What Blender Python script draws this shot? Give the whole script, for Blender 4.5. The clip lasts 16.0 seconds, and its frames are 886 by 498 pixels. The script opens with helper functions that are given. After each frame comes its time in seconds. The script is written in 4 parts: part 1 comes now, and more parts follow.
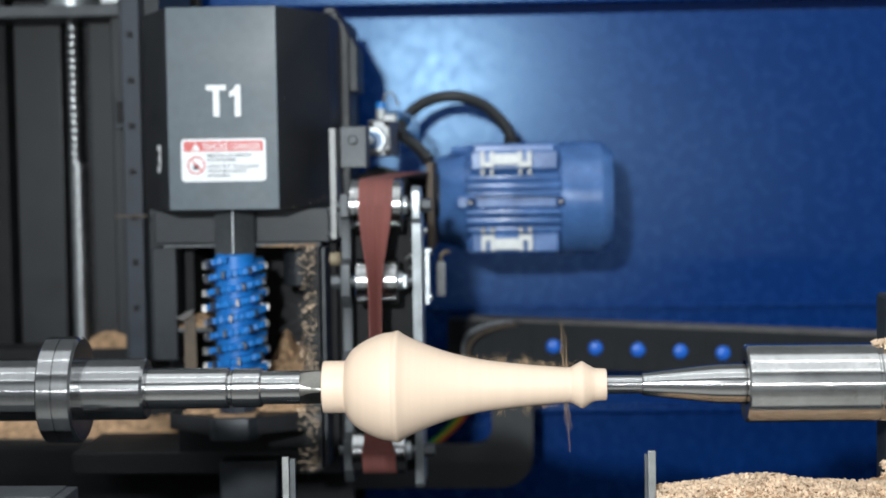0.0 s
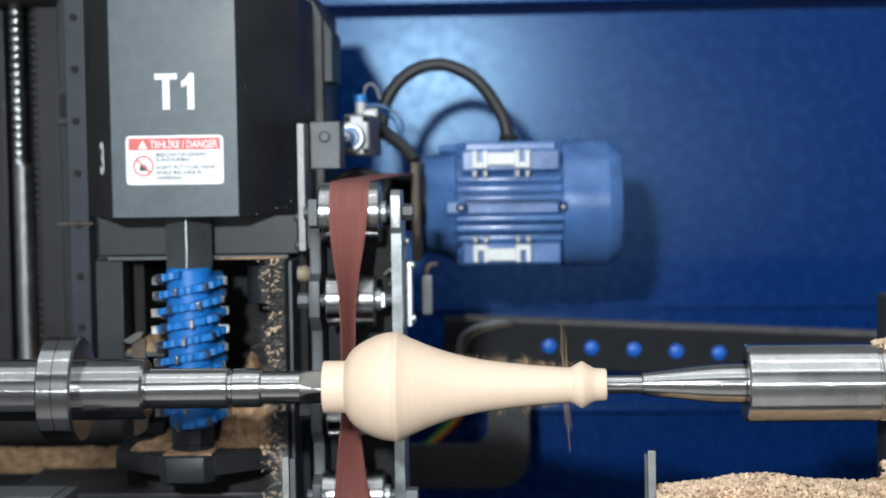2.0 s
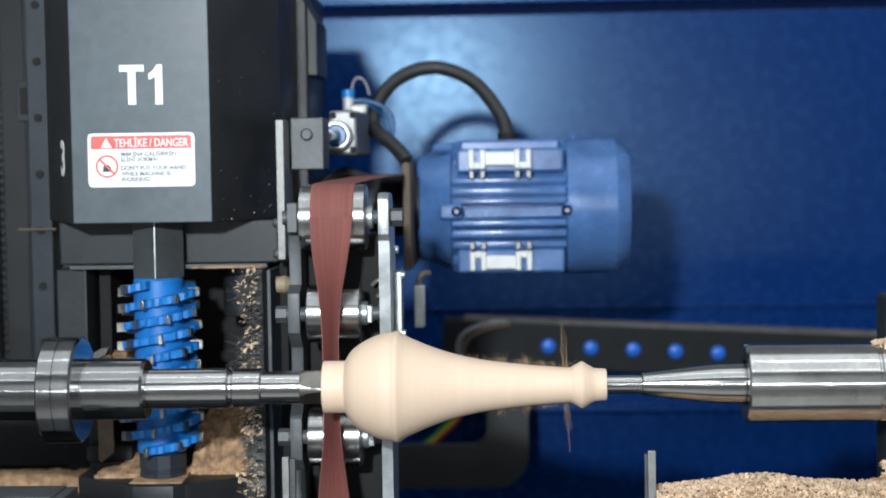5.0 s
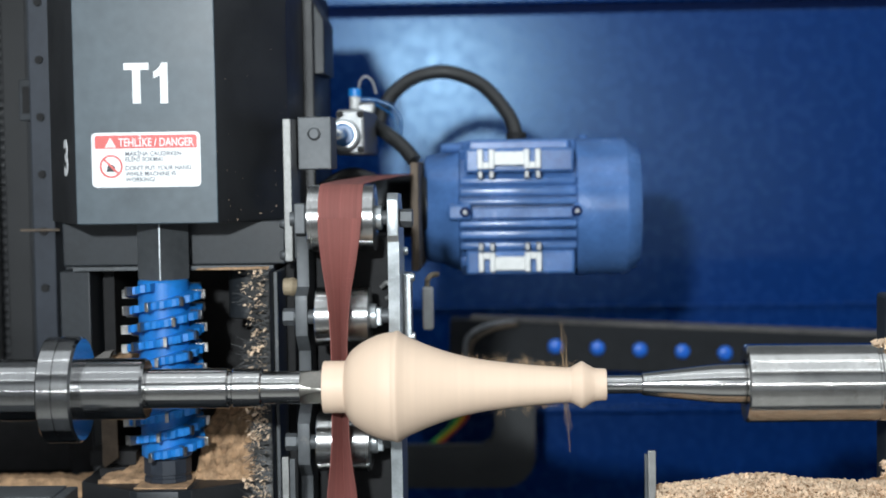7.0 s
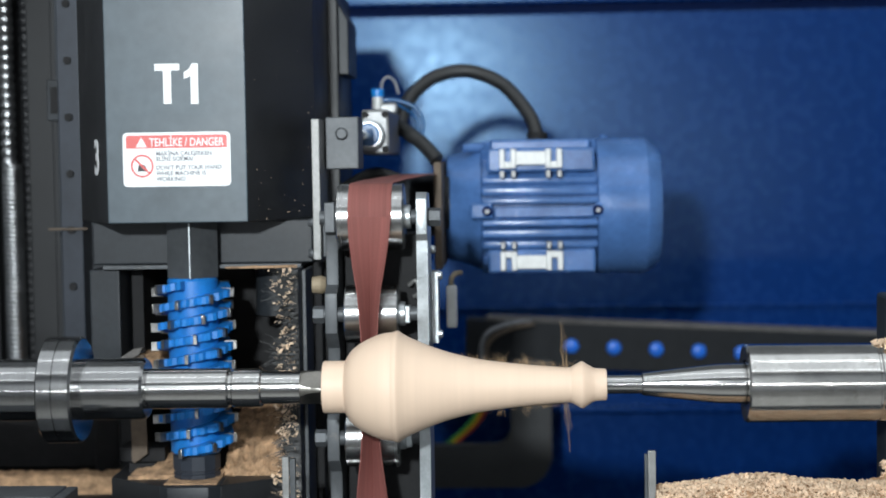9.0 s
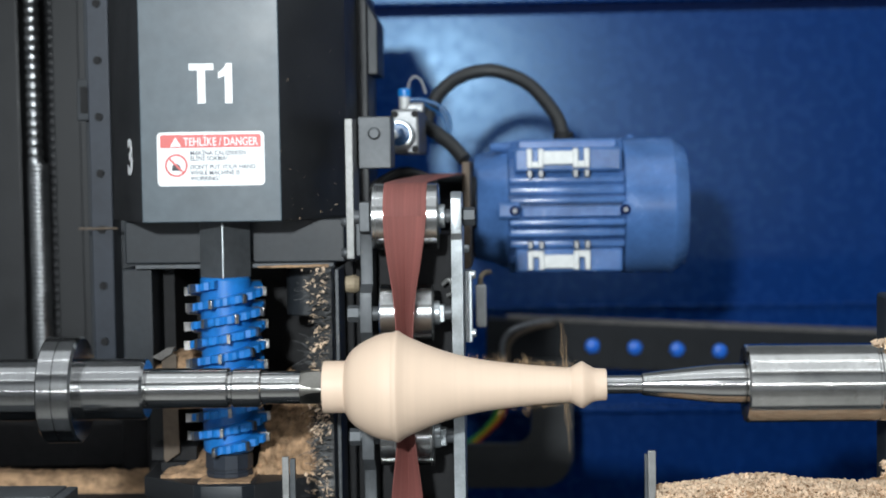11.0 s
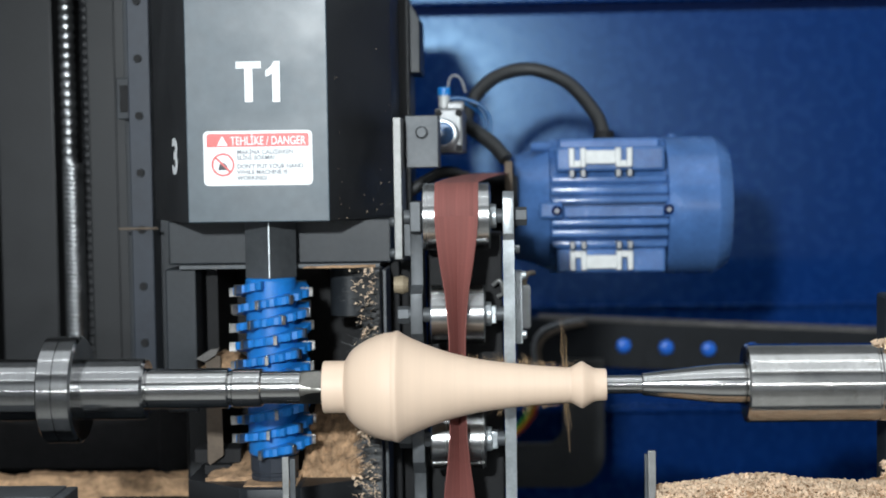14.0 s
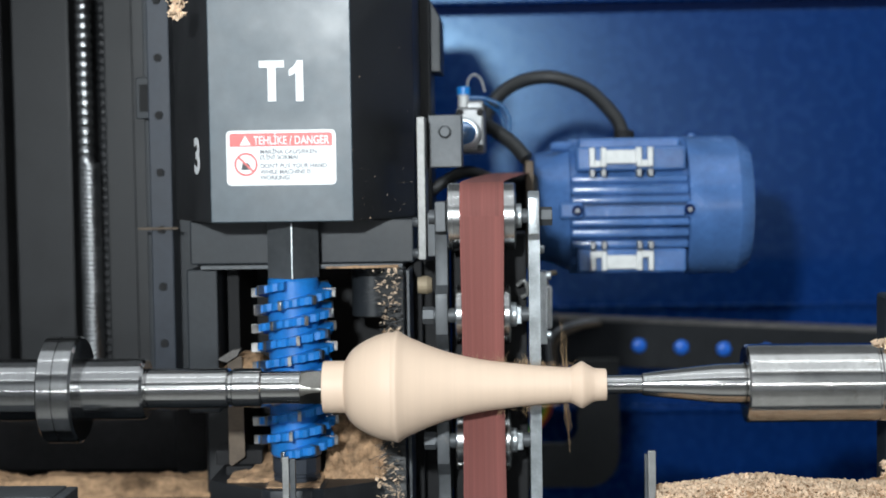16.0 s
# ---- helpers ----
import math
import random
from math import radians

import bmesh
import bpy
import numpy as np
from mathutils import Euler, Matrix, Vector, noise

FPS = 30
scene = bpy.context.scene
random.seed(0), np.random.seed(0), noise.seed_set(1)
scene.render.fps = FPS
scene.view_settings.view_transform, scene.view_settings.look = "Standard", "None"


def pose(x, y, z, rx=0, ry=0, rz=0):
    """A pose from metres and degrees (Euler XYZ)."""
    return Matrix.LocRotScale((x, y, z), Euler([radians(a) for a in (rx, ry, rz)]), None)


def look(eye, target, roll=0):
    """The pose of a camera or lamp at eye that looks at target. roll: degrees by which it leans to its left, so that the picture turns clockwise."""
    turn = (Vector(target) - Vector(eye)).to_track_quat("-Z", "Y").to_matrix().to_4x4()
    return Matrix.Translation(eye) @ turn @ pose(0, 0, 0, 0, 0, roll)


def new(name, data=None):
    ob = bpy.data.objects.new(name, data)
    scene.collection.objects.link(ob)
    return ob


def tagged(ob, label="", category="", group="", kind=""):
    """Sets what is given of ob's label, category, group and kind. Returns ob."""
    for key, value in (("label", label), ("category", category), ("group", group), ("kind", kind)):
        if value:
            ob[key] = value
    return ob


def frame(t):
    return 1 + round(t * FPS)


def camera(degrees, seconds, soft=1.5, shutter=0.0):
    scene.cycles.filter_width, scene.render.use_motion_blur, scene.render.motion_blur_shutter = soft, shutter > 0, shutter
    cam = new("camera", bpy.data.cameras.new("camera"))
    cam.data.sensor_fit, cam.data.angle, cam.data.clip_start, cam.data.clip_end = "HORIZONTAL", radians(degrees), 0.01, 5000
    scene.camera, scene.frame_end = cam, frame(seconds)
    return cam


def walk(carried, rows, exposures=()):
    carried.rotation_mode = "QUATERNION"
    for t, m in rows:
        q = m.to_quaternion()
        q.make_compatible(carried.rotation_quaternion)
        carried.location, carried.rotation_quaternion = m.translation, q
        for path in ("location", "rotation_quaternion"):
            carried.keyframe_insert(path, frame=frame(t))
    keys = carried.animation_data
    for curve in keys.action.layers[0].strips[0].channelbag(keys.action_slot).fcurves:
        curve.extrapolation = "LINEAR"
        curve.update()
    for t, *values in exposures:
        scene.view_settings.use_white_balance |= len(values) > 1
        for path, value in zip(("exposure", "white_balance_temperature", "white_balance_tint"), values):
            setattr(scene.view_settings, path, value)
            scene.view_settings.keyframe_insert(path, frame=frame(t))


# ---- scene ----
cam = camera(31.2845, 16.0, 1.8)
EYE = pose(0.0507, -1.2362, 0.1757, 86.8645, 0.8489, 2.2262)
walk(cam, [(0.0, EYE), (16.0, EYE)], [(0.0, 0.10), (3.5, -0.02), (8.0, -0.12), (16.0, -0.18)])
cam.data.dof.use_dof = True
cam.data.dof.focus_distance = 1.27
cam.data.dof.aperture_fstop = 5.6

# ---- light: a workshop's lamps over and behind the operator's place, plus an added ceiling fill ----
world = bpy.data.worlds.new("workshop_air")
world.use_nodes = True
world.node_tree.nodes["Background"].inputs[0].default_value = (0.75, 0.86, 1.0, 1)
world.node_tree.nodes["Background"].inputs[1].default_value = 0.05
scene.world = world


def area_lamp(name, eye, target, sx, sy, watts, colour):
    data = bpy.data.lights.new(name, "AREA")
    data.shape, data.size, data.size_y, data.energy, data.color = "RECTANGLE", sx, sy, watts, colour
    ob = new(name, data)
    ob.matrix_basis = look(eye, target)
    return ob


area_lamp("work_light", (-0.17, -1.50, 0.435), (0.0, 0.1, 0.05), 0.07, 0.05, 30, (0.90, 0.97, 1.0))
# added broad fill, unseen: softens the shading and tones down the steel's highlights
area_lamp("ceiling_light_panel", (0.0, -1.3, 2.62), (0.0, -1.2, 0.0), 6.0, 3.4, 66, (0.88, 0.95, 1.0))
for tube_y, tube_z in ((-0.75, 2.55), (-2.6, 2.5)):
    area_lamp("ceiling_tube_lamp", (0.0, tube_y, tube_z), (0.0, tube_y + 0.2, 0.0), 4.0, 0.05, 6, (0.92, 0.97, 1.0))
area_lamp("machine_strip_lamp", (0.0, -1.9, 0.13), (0.05, 0.4, 0.05), 1.8, 0.02, 4.5, (0.93, 0.97, 1.0))



# ---- materials ----
def mat(name, colour, rough=0.5, metal=0.0, scale=40.0, vary=0.25, bump=0.1, dirt=None, dirt_amount=0.0,
        stretch=(1, 1, 1), rough_vary=0.15, coat=0.0, fine=6.0, scratch=0.0):
    """Principled paint, metal or wood with variation at two scales, fine relief and patches of dirt."""
    m = bpy.data.materials.new(name)
    m.use_nodes = True
    nt = m.node_tree
    n, link = nt.nodes, nt.links.new
    b = n["Principled BSDF"]
    co = n.new("ShaderNodeTexCoord")
    mp = n.new("ShaderNodeMapping")
    mp.inputs["Scale"].default_value = stretch
    link(co.outputs["Object"], mp.inputs["Vector"])
    big, small = n.new("ShaderNodeTexNoise"), n.new("ShaderNodeTexNoise")
    for tex, sc, det in ((big, scale, 5.0), (small, scale * fine, 3.0)):
        tex.inputs["Scale"].default_value, tex.inputs["Detail"].default_value = sc, det
        link(mp.outputs["Vector"], tex.inputs["Vector"])
    add = n.new("ShaderNodeMath")
    add.operation = "MULTIPLY_ADD"
    add.inputs[1].default_value = 0.45
    link(small.outputs["Fac"], add.inputs[0])
    link(big.outputs["Fac"], add.inputs[2])
    ramp = n.new("ShaderNodeValToRGB")
    lo = [c * (1 - vary) for c in colour]
    hi = [min(1, c * (1 + vary)) for c in colour]
    ramp.color_ramp.elements[0].position, ramp.color_ramp.elements[0].color = 0.45, (*lo, 1)
    ramp.color_ramp.elements[1].position, ramp.color_ramp.elements[1].color = 1.0, (*hi, 1)
    link(add.outputs[0], ramp.inputs["Fac"])
    out = ramp.outputs["Color"]
    if dirt:
        patch = n.new("ShaderNodeTexNoise")
        patch.inputs["Scale"].default_value, patch.inputs["Detail"].default_value = scale * 1.7, 8.0
        patch.inputs["Roughness"].default_value = 0.72
        link(co.outputs["Object"], patch.inputs["Vector"])
        r2 = n.new("ShaderNodeValToRGB")
        r2.color_ramp.elements[0].position = 0.72 - 0.35 * dirt_amount
        r2.color_ramp.elements[1].position = 0.82 - 0.2 * dirt_amount
        link(patch.outputs["Fac"], r2.inputs["Fac"])
        mix = n.new("ShaderNodeMix")
        mix.data_type = "RGBA"
        link(r2.outputs["Color"], mix.inputs["Factor"])
        link(out, mix.inputs[6])
        mix.inputs[7].default_value = (*dirt, 1)
        out = mix.outputs[2]
    link(out, b.inputs["Base Color"])
    rr = n.new("ShaderNodeMapRange")
    rr.inputs["To Min"].default_value = max(0.03, rough - rough_vary)
    rr.inputs["To Max"].default_value = min(1, rough + rough_vary)
    link(big.outputs["Fac"], rr.inputs["Value"])
    link(rr.outputs["Result"], b.inputs["Roughness"])
    b.inputs["Metallic"].default_value = metal
    b.inputs["Coat Weight"].default_value = coat
    b.inputs["Coat Roughness"].default_value = 0.12
    if bump:
        bp = n.new("ShaderNodeBump")
        bp.inputs["Strength"].default_value, bp.inputs["Distance"].default_value = bump, 0.001
        link(add.outputs[0], bp.inputs["Height"])
        link(bp.outputs["Normal"], b.inputs["Normal"])
    return m


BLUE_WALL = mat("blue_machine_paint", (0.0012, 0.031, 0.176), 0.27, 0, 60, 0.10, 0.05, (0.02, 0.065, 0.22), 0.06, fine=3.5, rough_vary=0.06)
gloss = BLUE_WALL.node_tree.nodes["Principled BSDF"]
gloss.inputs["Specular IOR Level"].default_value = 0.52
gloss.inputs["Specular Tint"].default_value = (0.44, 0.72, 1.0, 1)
# wall blue darkened: shade of the top gap and screw seats is in the colour
BLUE_SHADE = mat("shaded_blue_recess", (0.002, 0.012, 0.065), 0.7, 0, 9, 0.2, 0.1)
BLUE_SHADE.node_tree.nodes["Principled BSDF"].inputs["Specular IOR Level"].default_value = 0.1
MOTOR_BLUE = mat("motor_blue_enamel", (0.068, 0.160, 0.385), 0.24, 0, 30, 0.25, 0.03, (0.12, 0.15, 0.22), 0.15)
CUTTER_BLUE = mat("cutter_blue_coating", (0.012, 0.175, 0.53), 0.38, 0, 60, 0.2, 0.03, (0.10, 0.22, 0.42), 0.25)
RING_BLUE = mat("cyan_blue_plastic", (0.012, 0.24, 0.70), 0.35, 0, 60, 0.1, 0.0)
CAP_BLUE = mat("bright_blue_plastic", (0.02, 0.17, 0.75), 0.35, 0, 60, 0.1, 0.0)
CARBIDE = mat("carbide_insert", (0.32, 0.31, 0.30), 0.35, 1, 200, 0.3, 0.1)
BLACK_PAINT = mat("black_powder_coat", (0.015, 0.016, 0.018), 0.48, 0, 25, 0.3, 0.04, (0.06, 0.05, 0.04), 0.08, fine=12)
COVER_GREY = mat("graphite_front_paint", (0.060, 0.082, 0.099), 0.40, 0, 11, 0.36, 0.015, (0.092, 0.110, 0.126), 0.25, fine=9, rough_vary=0.25)
DARK_STEEL = mat("dark_painted_steel", (0.021, 0.025, 0.030), 0.46, 0, 18, 0.4, 0.05, (0.07, 0.055, 0.04), 0.2, fine=10)
DARK_STEEL.node_tree.nodes["Principled BSDF"].inputs["Specular IOR Level"].default_value = 0.35
# near-black for black parts; in pits and gaps it puts shade into the colour
PIT_BLACK = mat("black_steel_and_shade", (0.015, 0.015, 0.016), 0.7, 0, 20, 0.4, 0.05, (0.025, 0.02, 0.015), 0.2)
PIT_BLACK.node_tree.nodes["Principled BSDF"].inputs["Specular IOR Level"].default_value = 0.25
GREY_STEEL = mat("grey_blackened_steel", (0.080, 0.086, 0.092), 0.5, 0.35, 30, 0.3, 0.15, (0.20, 0.19, 0.18), 0.3)
RAIL_STEEL = mat("ground_rail_steel", (0.028, 0.034, 0.046), 0.45, 0.1, 30, 0.25, 0.04)
RAIL_STEEL.node_tree.nodes["Principled BSDF"].inputs["Specular IOR Level"].default_value = 0.40
CHROME = mat("turned_bright_steel", (0.47, 0.465, 0.455), 0.15, 1, 3, 0.06, 0.0, stretch=(60, 1, 1), rough_vary=0.01)
SPINDLE_STEEL = mat("spindle_steel", (0.33, 0.33, 0.33), 0.17, 1, 4, 0.08, 0.0, (0.25, 0.22, 0.18), 0.1, stretch=(50, 1, 1), rough_vary=0.015)
QUILL_STEEL = mat("worn_quill_steel", (0.58, 0.57, 0.55), 0.17, 1, 45, 0.16, 0.008, (0.30, 0.27, 0.23), 0.35, rough_vary=0.04)
MILLED_STEEL = mat("dull_milled_steel", (0.21, 0.20, 0.18), 0.36, 1, 60, 0.2, 0.03)
SCREW_STEEL = mat("screw_steel", (0.42, 0.43, 0.44), 0.38, 1, 60, 0.2, 0.05, (0.14, 0.12, 0.10), 0.3)
ZINC = mat("galvanised_plate", (0.43, 0.46, 0.475), 0.38, 0.8, 70, 0.22, 0.25, (0.30, 0.29, 0.27), 0.3)
ZINC_DULL = mat("dull_zinc", (0.22, 0.22, 0.215), 0.5, 0.6, 60, 0.3, 0.3)
BEARING = mat("ground_roller_steel", (0.42, 0.42, 0.415), 0.27, 1, 5, 0.05, 0.0, stretch=(40, 1, 1), rough_vary=0.01)
BROWN_PLATE = mat("rusty_brown_plate", (0.12, 0.09, 0.065), 0.65, 0.2, 40, 0.35, 0.3)
BELT = mat("red_brown_abrasive_cloth", (0.20, 0.065, 0.055), 0.8, 0, 130, 0.3, 0.3, stretch=(1, 0.02, 0.02), rough_vary=0.05)
WOOD = mat("pale_turned_beech", (0.70, 0.53, 0.40), 0.55, 0, 9, 0.035, 0.03, stretch=(12, 0.25, 0.25), rough_vary=0.06)
FIBRE = mat("wood_fibre", (0.34, 0.23, 0.13), 0.8, 0, 80, 0.3, 0)
DUST = mat("sawdust", (0.41, 0.255, 0.145), 0.9, 0, 110, 0.6, 1.0, (0.17, 0.09, 0.04), 0.45, fine=5)
CHIP = mat("wood_chips", (0.74, 0.55, 0.385), 0.75, 0, 70, 0.35, 0.2)
RUBBER = mat("black_rubber_hose", (0.02, 0.021, 0.022), 0.5, 0, 90, 0.3, 0.2, (0.075, 0.064, 0.05), 0.35)
CHAIN_BLACK = mat("black_nylon_chain", (0.018, 0.020, 0.023), 0.6, 0, 40, 0.3, 0.1, (0.10, 0.08, 0.06), 0.2)
CHAIN_BLACK.node_tree.nodes["Principled BSDF"].inputs["Specular IOR Level"].default_value = 0.20
CHAIN_DUST = mat("dusty_black_plastic", (0.15, 0.14, 0.13), 0.8, 0, 60, 0.4, 0.2, (0.03, 0.03, 0.03), 0.5)
BRACKET_GREY = mat("grey_bracket_paint", (0.046, 0.048, 0.05), 0.5, 0, 20, 0.15, 0.1)
BRACKET_GREY.node_tree.nodes["Principled BSDF"].inputs["Specular IOR Level"].default_value = 0.30
WHITE_CAST = mat("bare_white_casting", (0.66, 0.67, 0.66), 0.45, 0.1, 90, 0.15, 0.3)
WHITE = mat("white_vinyl", (0.80, 0.81, 0.82), 0.4, 0, 40, 0.04, 0.0)
RED = mat("red_print", (0.64, 0.115, 0.105), 0.4, 0, 40, 0.05, 0.0)
PRINT = mat("dark_print", (0.03, 0.03, 0.035), 0.45, 0, 40, 0.1, 0.0)
GREY_PRINT = mat("grey_print", (0.13, 0.14, 0.16), 0.45, 0, 40, 0.1, 0.0)
DUSTY_BRASS = mat("dusty_brass", (0.30, 0.24, 0.16), 0.6, 0.2, 60, 0.3, 0.2)
BRISTLE = mat("black_bristles", (0.012, 0.012, 0.012), 0.45, 0, 90, 0.3, 0)
ALU = mat("cast_aluminium", (0.25, 0.255, 0.26), 0.45, 0.6, 60, 0.2, 0.2)
GREEN_WIRE = mat("green_wire", (0.05, 0.33, 0.06), 0.45, 0, 40, 0.1, 0)
YELLOW_WIRE = mat("yellow_wire", (0.65, 0.45, 0.03), 0.45, 0, 40, 0.1, 0)
RED_WIRE = mat("red_wire", (0.50, 0.07, 0.03), 0.45, 0, 40, 0.1, 0)
BLUE_TUBE = mat("blue_air_tube", (0.014, 0.10, 0.27), 0.3, 0, 40, 0.1, 0)
GREY_TUBE = mat("grey_air_tube", (0.25, 0.26, 0.28), 0.35, 0, 40, 0.1, 0)
# turning marks run round the shafts, so their highlights stretch along the axis
for shaft_steel, stretch_of in ((CHROME, 0.5), (SPINDLE_STEEL, 0.5), (QUILL_STEEL, 0.5), (BEARING, 0.6)):
    nodes = shaft_steel.node_tree.nodes
    tangent = nodes.new("ShaderNodeTangent")
    tangent.direction_type, tangent.axis = "RADIAL", "X"
    shaft_steel.node_tree.links.new(tangent.outputs["Tangent"], nodes["Principled BSDF"].inputs["Tangent"])
    nodes["Principled BSDF"].inputs["Anisotropic"].default_value = stretch_of
    nodes["Principled BSDF"].inputs["Anisotropic Rotation"].default_value = 0.25
ROOM_WALL = mat("workshop_plaster", (0.66, 0.68, 0.70), 0.8, 0, 3, 0.12, 0.2)
ROOM_CEILING = mat("white_ceiling_paint", (0.80, 0.81, 0.82), 0.8, 0, 3, 0.06, 0.1)
ROOM_FLOOR = mat("workshop_concrete", (0.42, 0.41, 0.39), 0.7, 0, 4, 0.25, 0.3)


# ---- building helpers ----
BASE = {}


SOFT = set()


def finish(me, angle):
    for p in me.polygons:
        p.use_smooth = True
    me.set_sharp_from_angle(angle=radians(angle))


def link_bm(name, bm, material, off=(0, 0, 0)):
    bmesh.ops.recalc_face_normals(bm, faces=bm.faces)
    angle = 75 if id(bm) in SOFT else 20
    SOFT.discard(id(bm))
    bm.transform(Matrix.Translation(-Vector(off)))
    me = bpy.data.meshes.new(name)
    bm.to_mesh(me)
    bm.free()
    me.materials.append(material)
    finish(me, angle)
    return new(name, me)


def thing(name, base, label, category, group="", kind=""):
    ob = new(name)
    ob.location = base
    BASE[ob] = Vector(base)
    return tagged(ob, label, category, group, kind)


def part(name, bm, material, parent, label=""):
    ob = link_bm(name, bm, material, BASE[parent])
    ob.parent = parent
    BASE[ob] = BASE[parent]
    return tagged(ob, label) if label else ob


def solid(name, bm, material, label, category, kind="", base=(0, 0, 0), group=""):
    ob = link_bm(name, bm, material, base)
    ob.location = base
    BASE[ob] = Vector(base)
    return tagged(ob, label, category, group, kind)


def box(x0, x1, y0, y1, z0, z1, bev=0.001, bm=None, seg=2):
    one = bmesh.new()
    bmesh.ops.create_cube(one, size=1)
    for v in one.verts:
        v.co = Vector(((x0 + x1) / 2 + v.co.x * (x1 - x0), (y0 + y1) / 2 + v.co.y * (y1 - y0), (z0 + z1) / 2 + v.co.z * (z1 - z0)))
    if bev:
        bmesh.ops.bevel(one, geom=one.edges[:], offset=bev, segments=seg, affect="EDGES", profile=0.5)
    return merge(bm, one)


def merge(bm, one):
    if bm is None:
        return one
    me = bpy.data.meshes.new("tmp")
    one.to_mesh(me)
    one.free()
    bm.from_mesh(me)
    bpy.data.meshes.remove(me)
    return bm


def turned(profile, axis="x", centre=(0, 0, 0), seg=64, bm=None, phase=0.0):
    """A body of revolution: (place along the axis, radius) from end to end, closed by caps."""
    one = bmesh.new()
    rings = []
    for a, r in profile:
        ring = []
        for i in range(seg):
            t = 2 * math.pi * i / seg + phase
            c, s = r * math.cos(t), r * math.sin(t)
            p = {"x": (a, c, s), "y": (c, a, s), "z": (c, s, a)}[axis]
            ring.append(one.verts.new(Vector(p) + Vector(centre)))
        rings.append(ring)
    for r0, r1 in zip(rings, rings[1:]):
        for i in range(seg):
            one.faces.new((r0[i], r0[(i + 1) % seg], r1[(i + 1) % seg], r1[i]))
    one.faces.new(rings[0])
    one.faces.new(rings[-1])
    return merge(bm, one)


def prism(outline, axis, a0, a1, bev=0.0, bm=None):
    """An outline extruded along an axis: x takes (y, z), y takes (x, z), z takes (x, y)."""
    one = bmesh.new()
    place = {"x": lambda p, a: (a, p[0], p[1]), "y": lambda p, a: (p[0], a, p[1]), "z": lambda p, a: (p[0], p[1], a)}[axis]
    lo = [one.verts.new(place(p, a0)) for p in outline]
    hi = [one.verts.new(place(p, a1)) for p in outline]
    n = len(outline)
    for i in range(n):
        one.faces.new((lo[i], lo[(i + 1) % n], hi[(i + 1) % n], hi[i]))
    one.faces.new(lo)
    one.faces.new(hi)
    if bev:
        bmesh.ops.bevel(one, geom=one.edges[:], offset=bev, segments=2, affect="EDGES", profile=0.5)
    return merge(bm, one)


def spline(pts, steps=8):
    """A smooth line through the points."""
    pts = [Vector(p) for p in pts]
    ext = [2 * pts[0] - pts[1]] + pts + [2 * pts[-1] - pts[-2]]
    out = []
    for a, b, c, d in zip(ext, ext[1:], ext[2:], ext[3:]):
        for k in range(steps):
            t = k / steps
            out.append(0.5 * (2 * b + (c - a) * t + (2 * a - 5 * b + 4 * c - d) * t * t + (3 * b - a - 3 * c + d) * t ** 3))
    return out + [pts[-1]]


def tube(pts, r, seg=10, steps=8, bm=None, taper=1.0):
    path = spline(pts, steps) if steps > 1 else [Vector(p) for p in pts]
    one = bmesh.new()
    rings = []
    up = Vector((0.13, 0.31, 0.94))
    for i, p in enumerate(path):
        d = (path[min(i + 1, len(path) - 1)] - path[max(i - 1, 0)]).normalized()
        u = d.cross(up)
        u = (u if u.length > 1e-4 else d.cross(Vector((1, 0, 0)))).normalized()
        v = d.cross(u)
        rr = r * (1 + (taper - 1) * i / max(1, len(path) - 1))
        rings.append([one.verts.new(p + rr * (math.cos(2 * math.pi * k / seg) * u + math.sin(2 * math.pi * k / seg) * v)) for k in range(seg)])
    for r0, r1 in zip(rings, rings[1:]):
        for k in range(seg):
            one.faces.new((r0[k], r0[(k + 1) % seg], r1[(k + 1) % seg], r1[k]))
    one.faces.new(rings[0])
    one.faces.new(rings[-1])
    made = merge(bm, one)
    SOFT.add(id(made))
    return made


def hexbolt(x0, x1, y, z, r, bm=None):
    return turned([(x0, r * 0.93), (x0 + 0.0006, r), (x1 - 0.0006, r), (x1, r * 0.93)], "x", (0, y, z), 6, bm, 0.3)


def lettering(name, text, size, at, turn, material, parent, bold=0.0, align="CENTER", width=1.0, label=""):
    cu = bpy.data.curves.new(name, "FONT")
    cu.body, cu.size, cu.align_x, cu.offset, cu.extrude = text, size, align, bold, 0.00015
    ob = bpy.data.objects.new(name, cu)
    me = bpy.data.meshes.new_from_object(ob)
    bpy.data.objects.remove(ob)
    me.transform(Matrix.Translation(Vector(at) - BASE[parent]) @ turn @ Matrix.Diagonal((width, 1, 1, 1)))
    me.materials.append(material)
    made = new(name, me)
    made.parent = parent
    BASE[made] = BASE[parent]
    return tagged(made, label) if label else made


